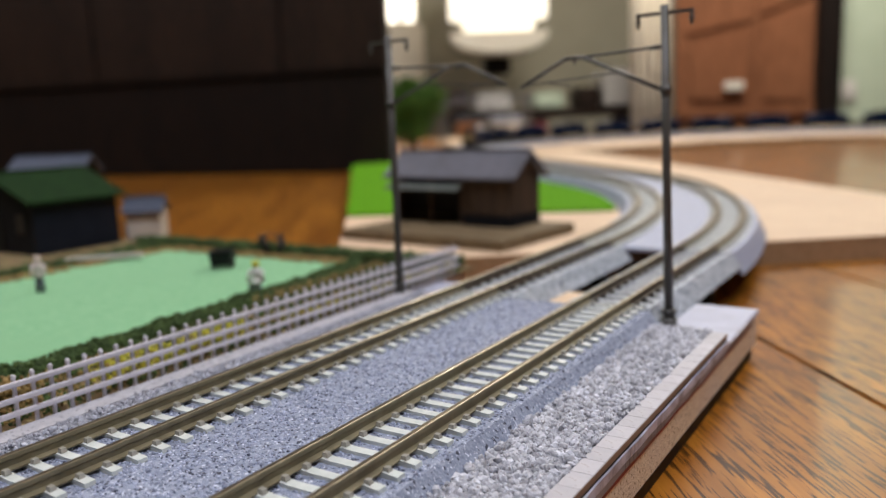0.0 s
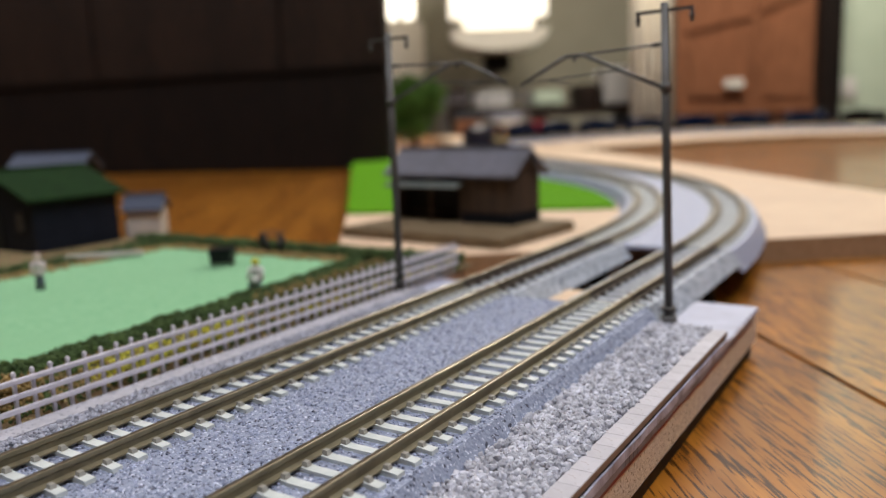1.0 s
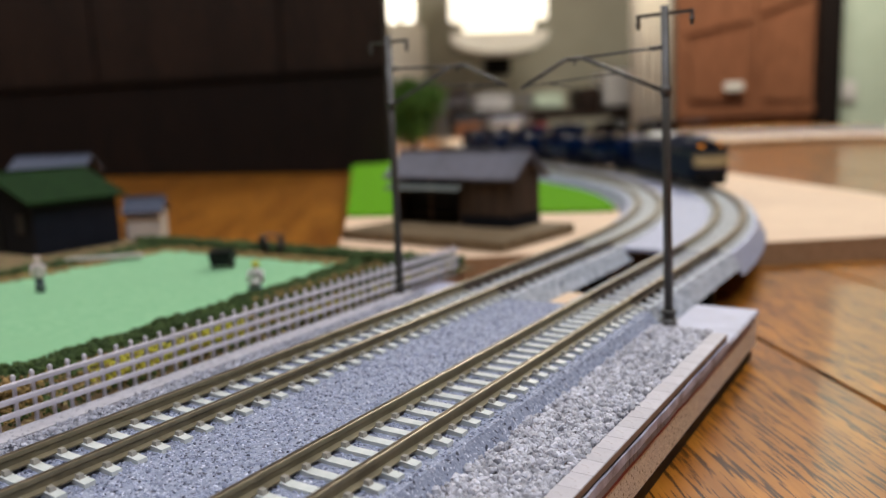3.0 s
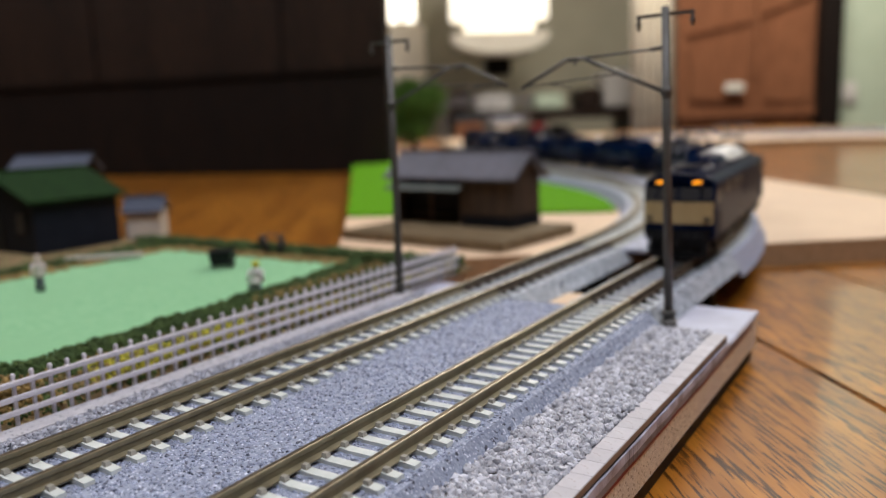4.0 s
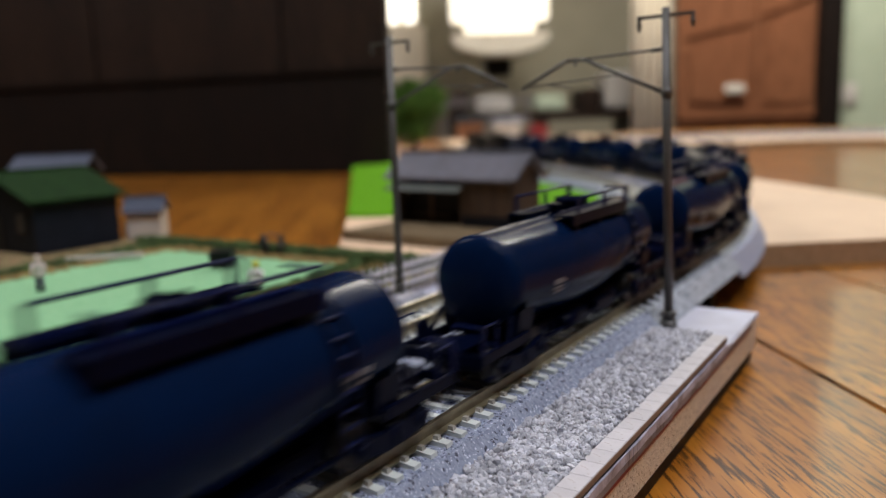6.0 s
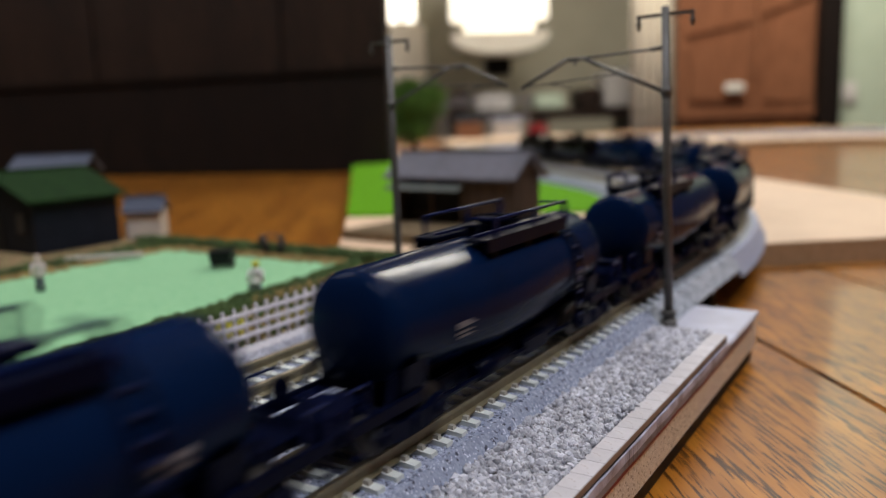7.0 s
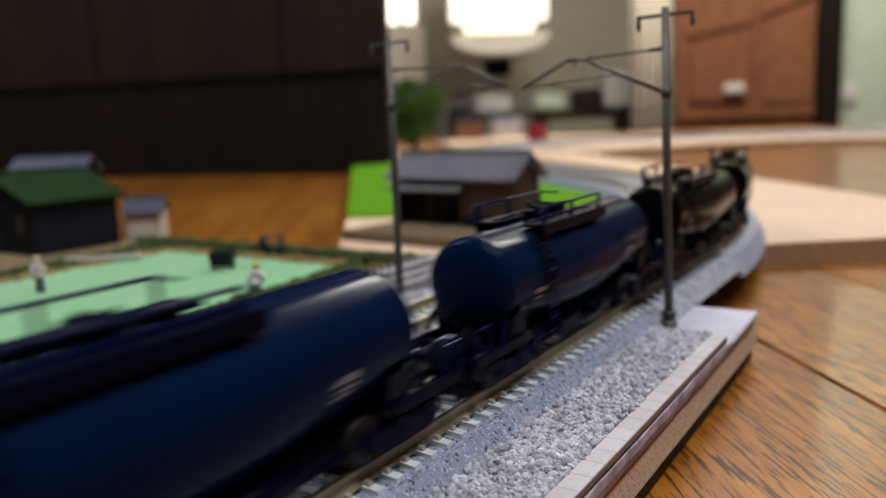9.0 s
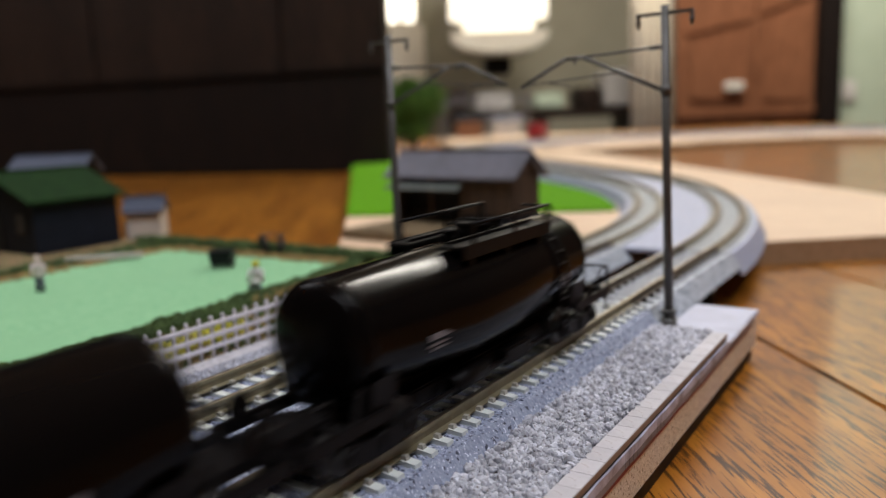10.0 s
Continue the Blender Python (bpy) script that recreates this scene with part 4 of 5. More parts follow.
gable_house("shed", -244, 190, TZ, -52, 13, 15, 22, 27, M_SHEDWALL, M_ROOFBLUE, "small cream model shed with grey-blue roof", 1.5)
gable_house("farmhouse", -345, 212, TZ, 125, 26, 34, 38, 45, M_BLACKWALL, M_ROOFBLUE, "model house with grey-blue roof behind", 3)
gable_house("farmhouse", -292, 118, -5.6, 85, 16, 18, 15, 21, M_SHEDWALL, M_WHITETHING, "pale model outbuilding with white roof", 1.5)


# ---- station hut on the fibreboard ----
def hut():
    h = thing("station_hut", P(-111, 262.7, -9.0, 0, 0, -6), "brown boarded model station hut with slate grey roof", "hut")
    part("base", bx(-38.5, 43, -49, 6, 0, 4.0, .5), M_BASEWOOD, h, "olive-brown base plate")
    D, H, RZ = 22.0, 25.0, 33.5
    x0, x1, y0, y1 = -35.0, 27.0, -18.0, 4.0
    L, XD = x1 - x0, 3.0
    ym = (y0 + y1) / 2
    body = part("wall", bx(XD, x1, y0, y1, 4, H, .1), M_PLANK, h)
    part("back_wall", bx(x0, XD - .02, y1 - 3, y1, 4, H), M_PLANK, h)
    part("side_wall", bx(x0, x0 + 1.5, y0 + 1, y1 - 3.02, 4, H), M_PLANK, h)
    n = 7
    for i in range(n):
        xx = XD + i * (x1 - XD) / n
        part("board", bx(xx + .15, xx + (x1 - XD) / n - .15, y0 - .35, y0 + .1, 9, H - .3), M_PLANK, body)
    for i in range(12):
        yy = y0 + i * D / 12
        part("board", bx(x1 - .1, x1 + .35, yy + .15, yy + D / 12 - .15, 9, H - .2), M_PLANK, body)
    part("plinth", bx(XD - .3, x1 + .7, y0 - .7, y1, 4, 8.6, .2), M_BLACKWALL, h, "dark plinth")
    for xx in (x0 + 1.2, -14, XD - .6):
        part("porch_post", bx(xx - .5, xx + .5, y0 - .4, y0 + .6, 4, H - 2), M_PLANK, h)
    part("bench", bx(x0 + 4, -6, y0 + 4, y0 + 7, 7, 8, .2), M_PLANK, h)
    part("dark_partition", bx(x0 + 1.6, XD - .1, y0 + 7.5, y0 + 8, 4, H - .2), M_BLACK, h)
    bm = bmesh.new()
    prism(bm, [(x0 - 1, 0), (XD + 1, 0), (XD + 1, .8), (x0 - 1, .8)], 0, 5)
    for v in bm.verts:
        v.co.z += 18.8 + v.co.y * .35
        v.co.y += y0 - 5.5
    part("porch_roof", bm, M_PORCH, h, "dull grey-green porch roof")
    for xx in (x0, x1 - 1.2):
        gb = bmesh.new()
        v = [gb.verts.new(p) for p in ((xx, y0, H), (xx, y1, H), (xx, ym, RZ), (xx + 1.2, y0, H), (xx + 1.2, y1, H), (xx + 1.2, ym, RZ))]
        for f in ((0, 2, 1), (3, 4, 5), (0, 3, 5, 2), (1, 2, 5, 4), (0, 1, 4, 3)):
            gb.faces.new([v[i] for i in f])
        part("gable", gb, M_PLANK, h)
    for s, ye in ((-1, y0 - 2.5), (1, y1 + 2.5)):
        bm = bmesh.new()
        kk = (RZ - H) / (D / 2)
        ze = H - kk * 2.5
        v = [bm.verts.new(p) for p in ((x0 - 4, ym, RZ + .2), (x1 + 4, ym, RZ + .2), (x1 + 4, ye, ze + .2), (x0 - 4, ye, ze + .2),
                                       (x0 - 4, ym, RZ + 1.3), (x1 + 4, ym, RZ + 1.3), (x1 + 4, ye, ze + 1.3), (x0 - 4, ye, ze + 1.3))]
        for f in ((0, 1, 2, 3), (4, 7, 6, 5), (0, 4, 5, 1), (2, 6, 7, 3), (1, 5, 6, 2), (0, 3, 7, 4)):
            bm.faces.new([v[i] for i in f])
        r = part("roof", bm, M_ROOFGREY, h, "slate grey sheet roof")
        for i in range(14):
            xx = x0 - 4 + (i + .5) * (L + 8) / 14
            bm = bmesh.new()
            v = [bm.verts.new(p) for p in ((xx - .18, ym, RZ + 1.25), (xx + .18, ym, RZ + 1.25), (xx + .18, ye, ze + 1.25), (xx - .18, ye, ze + 1.25),
                                           (xx - .18, ym, RZ + 1.6), (xx + .18, ym, RZ + 1.6), (xx + .18, ye, ze + 1.6), (xx - .18, ye, ze + 1.6))]
            for f in ((0, 1, 2, 3), (4, 7, 6, 5), (0, 4, 5, 1), (2, 6, 7, 3), (1, 5, 6, 2), (0, 3, 7, 4)):
                bm.faces.new([v[i] for i in f])
            part("roof_batten", bm, M_ROOFGREY, r)
    part("ridge_cap", bx(x0 - 4, x1 + 4, ym - 1.1, ym + 1.1, RZ + 1.0, RZ + 2.1, .3), M_ROOFGREY, h)


hut()
mat_pts = [(-201, 280), (-86, 330)] + [tuple(track(s, -33 - 14.5)[:2]) for s in range(360, 640, 20)] + [(-300, 590), (-470, 712), (-500, 662)]
solid("grass_mat", slab(mat_pts, -8.98, -7.6), M_MAT, "bright green grass mat laid on the fibreboard", "grass mat", "", "stuff")


# ---- far small things ----
def far_place(px, b):
    return room((px - 784) / 1414.4 * b, b, 0)


def gantry():
    c = far_place(868, 1560)
    g = thing("catenary_gantry", P(c.x, c.y, -9, 0, 0, YAW - 6), "grey model catenary portal over the far track", "gantry")
    for x in (-82, 2, 80):
        part("post", bx(x - 2.2, x + 2.2, -2.2, 2.2, 0, 80, .3), M_GANTRY, g)
    part("beam", bx(-88, 88, -2.5, 2.5, 72, 78, .4), M_GANTRY, g)
    part("beam", bx(-88, 88, -2.5, 2.5, 88, 91, .4), M_GANTRY, g)
    for i in range(11):
        x0 = -88 + i * 16
        part("brace", rod([(x0, 0, 78), (x0 + 8, 0, 88), (x0 + 16, 0, 78)], .9, 6), M_GANTRY, g)
    for x in (-88, 88):
        part("end_post", bx(x - 1.5, x + 1.5, -2, 2, 78.2, 87.8), M_GANTRY, g)


gantry()


def far_tree():
    c = far_place(742, 1420)
    t = thing("model_tree", P(c.x, c.y, TZ, 0, 0, 0), "bushy fresh green tree standing on the table", "tree")
    bm = bmesh.new()
    cyl(bm, (0, 0, 0), (2, 0, 55), 6, 4, 10)
    for i in range(9):
        a = i * 2.4
        cyl(bm, (1.5, 0, 30 + 3 * i), (1.5 + 30 * math.cos(a), 30 * math.sin(a), 55 + 4 * i), 2.2, .8, 6)
    part("trunk", bm, M_BARK, t)
    rng = random.Random(4)
    pl = []
    lobes = [(rng.uniform(-30, 30), rng.uniform(-30, 30), rng.uniform(34, 112), rng.uniform(16, 27)) for _ in range(20)]
    for _ in range(2600):
        lx, ly, lz, lr = rng.choice(lobes)
        v = Vector((rng.gauss(0, 1), rng.gauss(0, 1), rng.gauss(0, 1))).normalized() * lr * rng.uniform(.55, 1.05)
        pl.append((lx + v.x, ly + v.y, max(16, lz + v.z)))
    me = scatter(pl, [rng.uniform(1.8, 3.8) for _ in pl], 8)
    me.materials.append(M_TREE)
    o = new("crown", me)
    o.parent = t


far_tree()
c = far_place(957, 1400)
r = thing("red_postbox", P(c.x, c.y, -9.0, 0, 0, 0), "small red plastic box standing on the far board", "postbox")
part("body", bx(-14, 14, -14, 14, 3, 34, 4, 3), M_REDTHING, r)
part("foot", bx(-9, 9, -9, 9, 0, 3, .5), M_REDTHING, r)
c = far_place(838, 1900)
gable_house("model_house", c.x, c.y, TZ, YAW + 90, 44, 60, 50, 66, M_BRICKHOUSE, M_BLACKWALL, "orange-brown model house with dark roof", 5)
c = far_place(905, 2000)
gable_house("model_house", c.x, c.y, TZ, YAW + 80, 40, 66, 44, 58, M_WHITETHING, M_ROOFGREY, "off-white model house with grey roof", 5)


# ---- train ----
def wheelset(parent, y, r=2.9):
    for s in (-1, 1):
        bm = bmesh.new()
        cyl(bm, (s * 3.8, y, r + .03), (s * 5.25, y, r + .03), r, r, 20)
        cyl(bm, (s * 3.5, y, r + .03), (s * 3.8, y, r + .03), r + .02, r + .02, 20)
        part("wheel", bm, M_WHEEL, parent)


def bogie(parent, y, wb, material, heavy=False):
    w = 7.4 if heavy else 6.6
    b = bx(-3.4, 3.4, y - wb * .62, y + wb * .62, 1.2, 4.4, .2)
    box(b, -w + .6, w - .6, y - wb * .2, y + wb * .2, 1.4, 4.2)
    bg = part("bogie", b, material, parent)
    for s in (-1, 1):
        f = bmesh.new()
        prism(f, [(y - wb / 2 - 2.4, 3.2), (y - wb / 2 - 1.2, 1.6), (y - wb / 2 + 1.4, 1.6), (y - wb * .2, 1.2), (y + wb * .2, 1.2), (y + wb / 2 - 1.4, 1.6), (y + wb / 2 + 1.2, 1.6),
                  (y + wb / 2 + 2.4, 3.2), (y + wb / 2 + .8, 4.6), (y + wb * .25, 3.6), (y - wb * .25, 3.6), (y - wb / 2 - .8, 4.6)], -.5, .5)
        for v in f.verts:
            v.co = Vector((s * w + v.co.y, v.co.x, v.co.z))
        part("side_frame", f, material, bg)
        for yy in (y - wb / 2, y + wb / 2):
            a = bmesh.new()
            cyl(a, (s * w, yy, 2.9), (s * (w + 1.1), yy, 2.9), 1.0, .85, 12)
            part("axle_box", a, material, bg)
        a = bmesh.new()
        cyl(a, (s * (w + .2), y, 1.6), (s * (w + .2), y, 4.0), .7, n=10)
        part("spring", a, material, bg)
    for yy in (y - wb / 2, y + wb / 2):
        wheelset(bg, yy)


def coupler(parent, y, d, material):
    part("coupler", bx(-.9, .9, min(y, y + d), max(y, y + d), 3.6, 5.4, .3), material, parent)


def tank_car(paint, fit, label, TL=66.0, rail=None):
    """Tank wagon: level top line, belly deepest amidships, short walkway and ladder towards one end."""
    rail = rail or fit
    c = thing("tank_wagon", P(0, 0, 0), label, "tank wagon", "train wagons")
    TOP, RE, RM = 22.0, 7.5, 8.65

    def radius(y):
        k = min(max(min(y - 3, TL - 3 - y) / (TL / 2 - 9), 0), 1)
        return RE + (RM - RE) * k

    bm = bmesh.new()
    prof = [(-1.5, .5), (-1.42, 2), (-1.15, 4), (-.7, 5.8), (-.25, 6.75), (.15, 7.2), (.7, 7.43), (1.4, RE)]
    prof += [(y, radius(y)) for y in (3, 10, 17, 24, 28, TL / 2)]
    prof += [(TL - y, r) for y, r in prof[::-1][1:]]
    n, rings = 56, []
    for y, r in prof:
        zc = TOP - max(r, radius(y))
        rings.append([bm.verts.new((r * math.sin(2 * math.pi * i / n), y, zc + r * math.cos(2 * math.pi * i / n))) for i in range(n)])
    for a, b in zip(rings, rings[1:]):
        for i in range(n):
            bm.faces.new((a[i], a[(i + 1) % n], b[(i + 1) % n], b[i])).smooth = True
    bm.faces.new(rings[0][::-1]).smooth = True
    bm.faces.new(rings[-1]).smooth = True
    part("tank", bm, paint, c)
    for y in (1.6, TL - 1.6):
        bm = bmesh.new()
        lathe(bm, [(y - .3, RE - .2), (y - .25, RE + .08), (y + .25, RE + .08), (y + .3, RE - .2)], TOP - RE, 48)
        part("weld_band", bm, paint, c)
    # walkway with its deep edge boards, railings, hatch
    Y0, Y1 = 14.0, 42.0
    for s in (-1, 1):
        w = part("walkway", bx(s * 4.3 - 1.9, s * 4.3 + 1.9, Y0, Y1, 22.0, 22.5, .1), fit, c)
        part("edge_board", bx(s * 6.3 - .25, s * 6.3 + .25, Y0, Y1, 20.6, 22.6, .08), fit, w)
        for y in (Y0 + 3, (Y0 + Y1) / 2, Y1 - 3):
            part("bracket", bx(s * 5.3 - .8, s * 5.3 + .8, y - .4, y + .4, 19.2, 21.9), fit, w)
        h = part("handrail", rod([(s * 6.2, Y0 + 1, 25.3), (s * 6.2, Y1 - 3, 25.3)], .27, 8), rail, c)
        for y in (Y0 + 1, Y0 + 12, Y1 - 3):
            part("stanchion", bx(s * 6.2 - .22, s * 6.2 + .22, y - .35, y + .35, 22.4, 25.3), rail, h)
        part("grating", bx(s * 3.4 - .2, s * 3.4 + .2, Y0 + 1, Y1 - 1, 22.6, 23.0), rail, w)
        # curled grab rails at the ladder's head, and the ladder
        loop = [(s * 6.3, Y0 - .4, 21.5), (s * 6.3, Y0 - 1.2, 24.4), (s * 6.3, Y0 - .2, 25.4), (s * 6.3, Y0 + 1, 25.3)]
        part("grab_rail", rod(loop, .24, 6), rail, c)

        def hull(z, q=.5):
            r = radius(Y0 - 1.5)
            return s * (math.sqrt(max(1.0, r * r - (z - TOP + r) ** 2)) + q if z > TOP - r else r + q)

        zs = [4.6, 9, 13.4, 16, 18, 19.8, 21.2]
        l = part("ladder", rod([(hull(z), Y0 - 2.6, z) for z in zs], .24, 6), fit, c)
        part("ladder_rail", rod([(hull(z), Y0 + .4, z) for z in zs], .24, 6), fit, l)
        for i in range(8):
            z = 5.4 + 2.0 * i
            part("rung", rod([(hull(z), Y0 - 2.6, z), (hull(z), Y0 + .4, z)], .19, 6), rail, l)
    for y in (Y0 + 1, Y1 - 3):
        part("end_rail", rod([(-6.2, y, 25.3), (-2, y, 25.3)], .2, 6), rail, c)
    bm = bmesh.new()
    cyl(bm, (0, 28, 21.6), (0, 28, 23.6), 3.0, 2.9, 24)
    cyl(bm, (0, 28, 23.6), (0, 28, 24.2), 3.2, 2.7, 24)
    hatch = part("hatch", bm, fit, c)
    part("hatch_handle", rod([(-1.9, 28, 24.4), (1.9, 28, 24.4)], .3, 6), fit, hatch)
    for a in range(6):
        x, y = 2.9 * math.cos(a * 1.047), 28 + 2.9 * math.sin(a * 1.047)
        part("clamp", bx(x - .35, x + .35, y - .35, y + .35, 23.5, 24.5, .1), fit, hatch)
    for y in (21.5, 35.5):
        bm = bmesh.new()
        cyl(bm, (0, y, 21.7), (0, y, 23.5), 1.1, .9, 14)
        cyl(bm, (0, y, 23.5), (0, y, 23.9), 1.3, 1.1, 14)
        part("valve", bm, fit, c)
    # frame: centre sill, end platforms, short side sills with braces up to the tank
    fr = part("underframe", bx(-1.6, 1.6, -10.5, TL + 10.5, 4.3, 6.2, .2), fit, c)
    for e, d in ((0, -1), (TL, 1)):
        def yy(q):
            return e + d * q

        def span(a, b):
            return min(yy(a), yy(b)), max(yy(a), yy(b))

        for s in (-1, 1):
            a, b = span(-5, 10.5)
            part("side_sill", bx(s * 7.0 - .35, s * 7.0 + .35, a, b, 5.0, 6.6, .12), fit, fr)
            part("brace", rod([(s * 7.0, yy(2.2), 6.4), (s * 6.4, yy(.2), 10.0)], .4, 6), fit, fr)
            part("step", bx(s * 7.5 - .5, s * 7.5 + .5, *span(8.4, 10.0), 2.6, 3.0, .08), fit, fr)
            part("step_hanger", rod([(s * 7.3, yy(9.2), 5.0), (s * 7.3, yy(9.2), 2.8)], .22, 6), fit, fr)
            part("rod_brace", rod([(s * 7.2, yy(10.3), 6.6), (s * 7.2, yy(10.3), 10.6), (s * 7.2, yy(6.5), 10.6), (s * 7.2, yy(6.5), 6.6)], .2, 6), rail, fr)
        part("end_platform", bx(-3.2, 3.2, *span(2.2, 10.1), 6.25, 6.6, .1), fit, fr)
        part("cross_bearer", bx(-6.6, 6.6, *span(3.0, 4.2), 4.8, 6.2, .1), fit, fr)
        part("end_beam", bx(-7.4, 7.4, *span(10.3, 11.1), 4.7, 6.5, .15), fit, fr)
        part("end_handrail", rod([(-7.2, yy(10.7), 6.4), (-7.2, yy(10.7), 10.6), (-2.4, yy(10.7), 10.6), (-2.4, yy(10.7), 6.4)], .22, 6), rail, fr)
        wheel = bmesh.new()
        cyl(wheel, (4.2, yy(8.4), 8.6), (4.6, yy(8.4), 8.6), 1.8, 1.8, 16)
        cyl(wheel, (4.4, yy(8.4), 6.6), (4.4, yy(8.4), 8.6), .3, .3, 8)
        part("brake_wheel", wheel, fit, fr)
        bm = bmesh.new()
        prism(bm, [(-6.6, 5.8), (6.6, 5.8), (7.3, 10.4), (5.6, 8.6), (3, 7.2), (-3, 7.2), (-5.6, 8.6), (-7.3, 10.4)], *span(-1.2, -6.0))
        part("saddle", bm, fit, fr)
    part("discharge_pipe", rod([(0, TL / 2, 5.2), (0, TL / 2, 2.6), (5.6, TL / 2, 2.6)], .8, 10), fit, fr)
    for s in (-1, 1):
        part("brake_rod", rod([(s * 5.8, 12, 3.0), (s * 5.8, TL - 12, 3.0)], .4, 6), fit, fr)
        part("brake_gear", bx(s * 5.2 - 1.0, s * 5.2 + 1.0, TL / 2 - 12, TL / 2 - 3, 1.9, 4.6, .3), fit, fr)
        part("air_tank", rod([(s * 5.0, TL / 2 + 2, 3.4), (s * 5.0, TL / 2 + 12, 3.4)], 1.5, 12), fit, fr)
    # added block under the belly, keeps light off the ballast
    part("belly_frame", bx(-4.2, 4.2, 13, TL - 13, 2.4, 4.9, .3), fit, fr)
    part("brake_cylinder", rod([(-3.2, TL / 2 + 8, 3.4), (-3.2, TL / 2 + 15, 3.4)], 1.3, 12), fit, fr)
    bogie(c, 3.0, 11.5, fit)
    bogie(c, TL - 3.0, 11.5, fit)
    coupler(c, -11.2, -.9, M_BLACK)
    coupler(c, TL + 11.2, .9, M_BLACK)
    # pale markings as plain bars
    for s in (-1, 1):
        for y, z, w, hh in ((8.0, 12.6, 5.6, .7), (8.0, 11.4, 4.0, .4), (48.5, 12.8, 5.0, .8), (48.5, 11.7, 5.0, .35), (48.5, 11.0, 4.0, .35)):
            r = radius(y + w / 2)
            xx = math.sqrt(max(0, r * r - (z - TOP + r) ** 2)) + .02
            part("marking", bx(s * xx - .06, s * xx + .06, y, y + w, z - hh / 2, z + hh / 2), M_MARK, c, "white marking bar")
    return c


def loco():
    c = thing("electric_locomotive", P(0, 0, 0), "dark blue electric model locomotive with cream front and amber headlights", "locomotive")
    L = 118.0

    def front(x, z):
        return 1.6 * (abs(x) / 9.5) ** 2 + (.32 * max(0, z - 16.1)) + (.10 * max(0, 8.0 - z))

    prof = [(-9.3, 5.8), (-9.5, 6.6), (-9.5, 10), (-9.5, 16.1), (-9.5, 18), (-9.45, 20.0), (-9.0, 21.0), (-7.6, 22.1), (-5, 22.8), (0, 23.1)]
    prof = prof + [(-x, z) for x, z in prof[-2::-1]]
    bm = bmesh.new()
    rows = []
    for e, f in ((0, 0), (0, 1.2), (1, 1.2), (1, 0)):
        ring = []
        for x, z in prof:
            q = .955 if f == 0 else 1.0
            y = front(x, z) + f if e == 0 else L - front(x, z) - f
            ring.append(bm.verts.new((x * q, y, z)))
        rows.append(ring)
    for a, b in zip(rows, rows[1:]):
        for i in range(len(prof) - 1):
            bm.faces.new((a[i], a[i + 1], b[i + 1], b[i]))
        bm.faces.new((a[-1], a[0], b[0], b[-1]))
    # end faces in strips so that they follow the nose
    for ring in (rows[0], rows[-1]):
        n = len(ring)
        for i in range(n // 2):
            vs = [ring[i], ring[i + 1], ring[n - 2 - i], ring[n - 1 - i]]
            if len(set(vs)) >= 3:
                bm.faces.new(list(dict.fromkeys(vs)))
    part("body", bm, M_BLUE_L, c)

    def patch(x0, x1, z0, z1, off, depth, back=False):
        bm = bmesh.new()
        nx, nz = 8, 3
        rows = {}
        for lay, o in ((0, -off), (1, depth)):
            for i in range(nx + 1):
                for j in range(nz + 1):
                    x, z = x0 + (x1 - x0) * i / nx, z0 + (z1 - z0) * j / nz
                    y = front(x, z) * (1 if abs(x) < 9 else 1) + o
                    rows[lay, i, j] = bm.verts.new((x, L - y if back else y, z))
        for i in range(nx):
            for j in range(nz):
                bm.faces.new([rows[0, i, j], rows[0, i + 1, j], rows[0, i + 1, j + 1], rows[0, i, j + 1]])
                bm.faces.new([rows[1, i, j], rows[1, i, j + 1], rows[1, i + 1, j + 1], rows[1, i + 1, j]])
        for i in range(nx):
            for j in (0, nz):
                bm.faces.new([rows[0, i, j], rows[1, i, j], rows[1, i + 1, j], rows[0, i + 1, j]])
        for j in range(nz):
            for i in (0, nx):
                bm.faces.new([rows[0, i, j], rows[0, i, j + 1], rows[1, i, j + 1], rows[1, i, j]])
        return bm

    for back in (False, True):
        part("cream_front", patch(-9.05, 9.05, 10.1, 15.9, .12, 1.0, back), M_CREAM, c, "cream painted nose panel")
        part("blue_stripe", patch(-9.0, 9.0, 8.7, 10.0, .16, 1.0, back), M_BLUE_L, c)
        for x0, x1 in ((-8.7, -6.3), (-5.6, -.45), (.45, 5.6), (6.3, 8.7)):
            part("windscreen", patch(x0, x1, 16.3, 19.6, .10, .8, back), M_GLASSDARK, c, "dark cab window")
        for s in (-1, 1):
            h = part("headlight_housing", patch(s * 4.75 - 1.7, s * 4.75 + 1.7, 20.3, 21.9, .35, .8, back), M_BLUE_L, c)
            if not back:
                part("headlight", patch(s * 4.75 - 1.1, s * 4.75 + 1.1, 20.7, 21.5, .5, .1), M_LAMP, h, "glowing amber headlight")
            part("front_handrail", rod([(s * 7, L - 0.6 if back else .6, 10.4), (s * 7, L + .1 if back else -.1, 11.6), (s * 3, L + .5 if back else -.5, 11.6)], .16, 6), M_CREAM, c)
        sk = patch(-8.6, 8.6, 1.6, 8.5, .05, 1.4, back)
        for v in sk.verts:
            v.co.x *= .74 + .26 * (v.co.z - 1.6) / 6.9
        part("skirt", sk, M_SKIRT, c, "dark grey lower skirt")
        part("buffer_beam", patch(-8.0, 8.0, 5.2, 6.6, .7, .4, back), M_SKIRT, c)
        for s in (-1, 1):
            part("uncoupling_rod", rod([(s * 1.2, L + .9 if back else -.9, 7.4), (s * 6.8, L + .5 if back else -.5, 7.4), (s * 6.8, L + .5 if back else -.5, 5.4)], .2, 6), M_SKIRT, c)
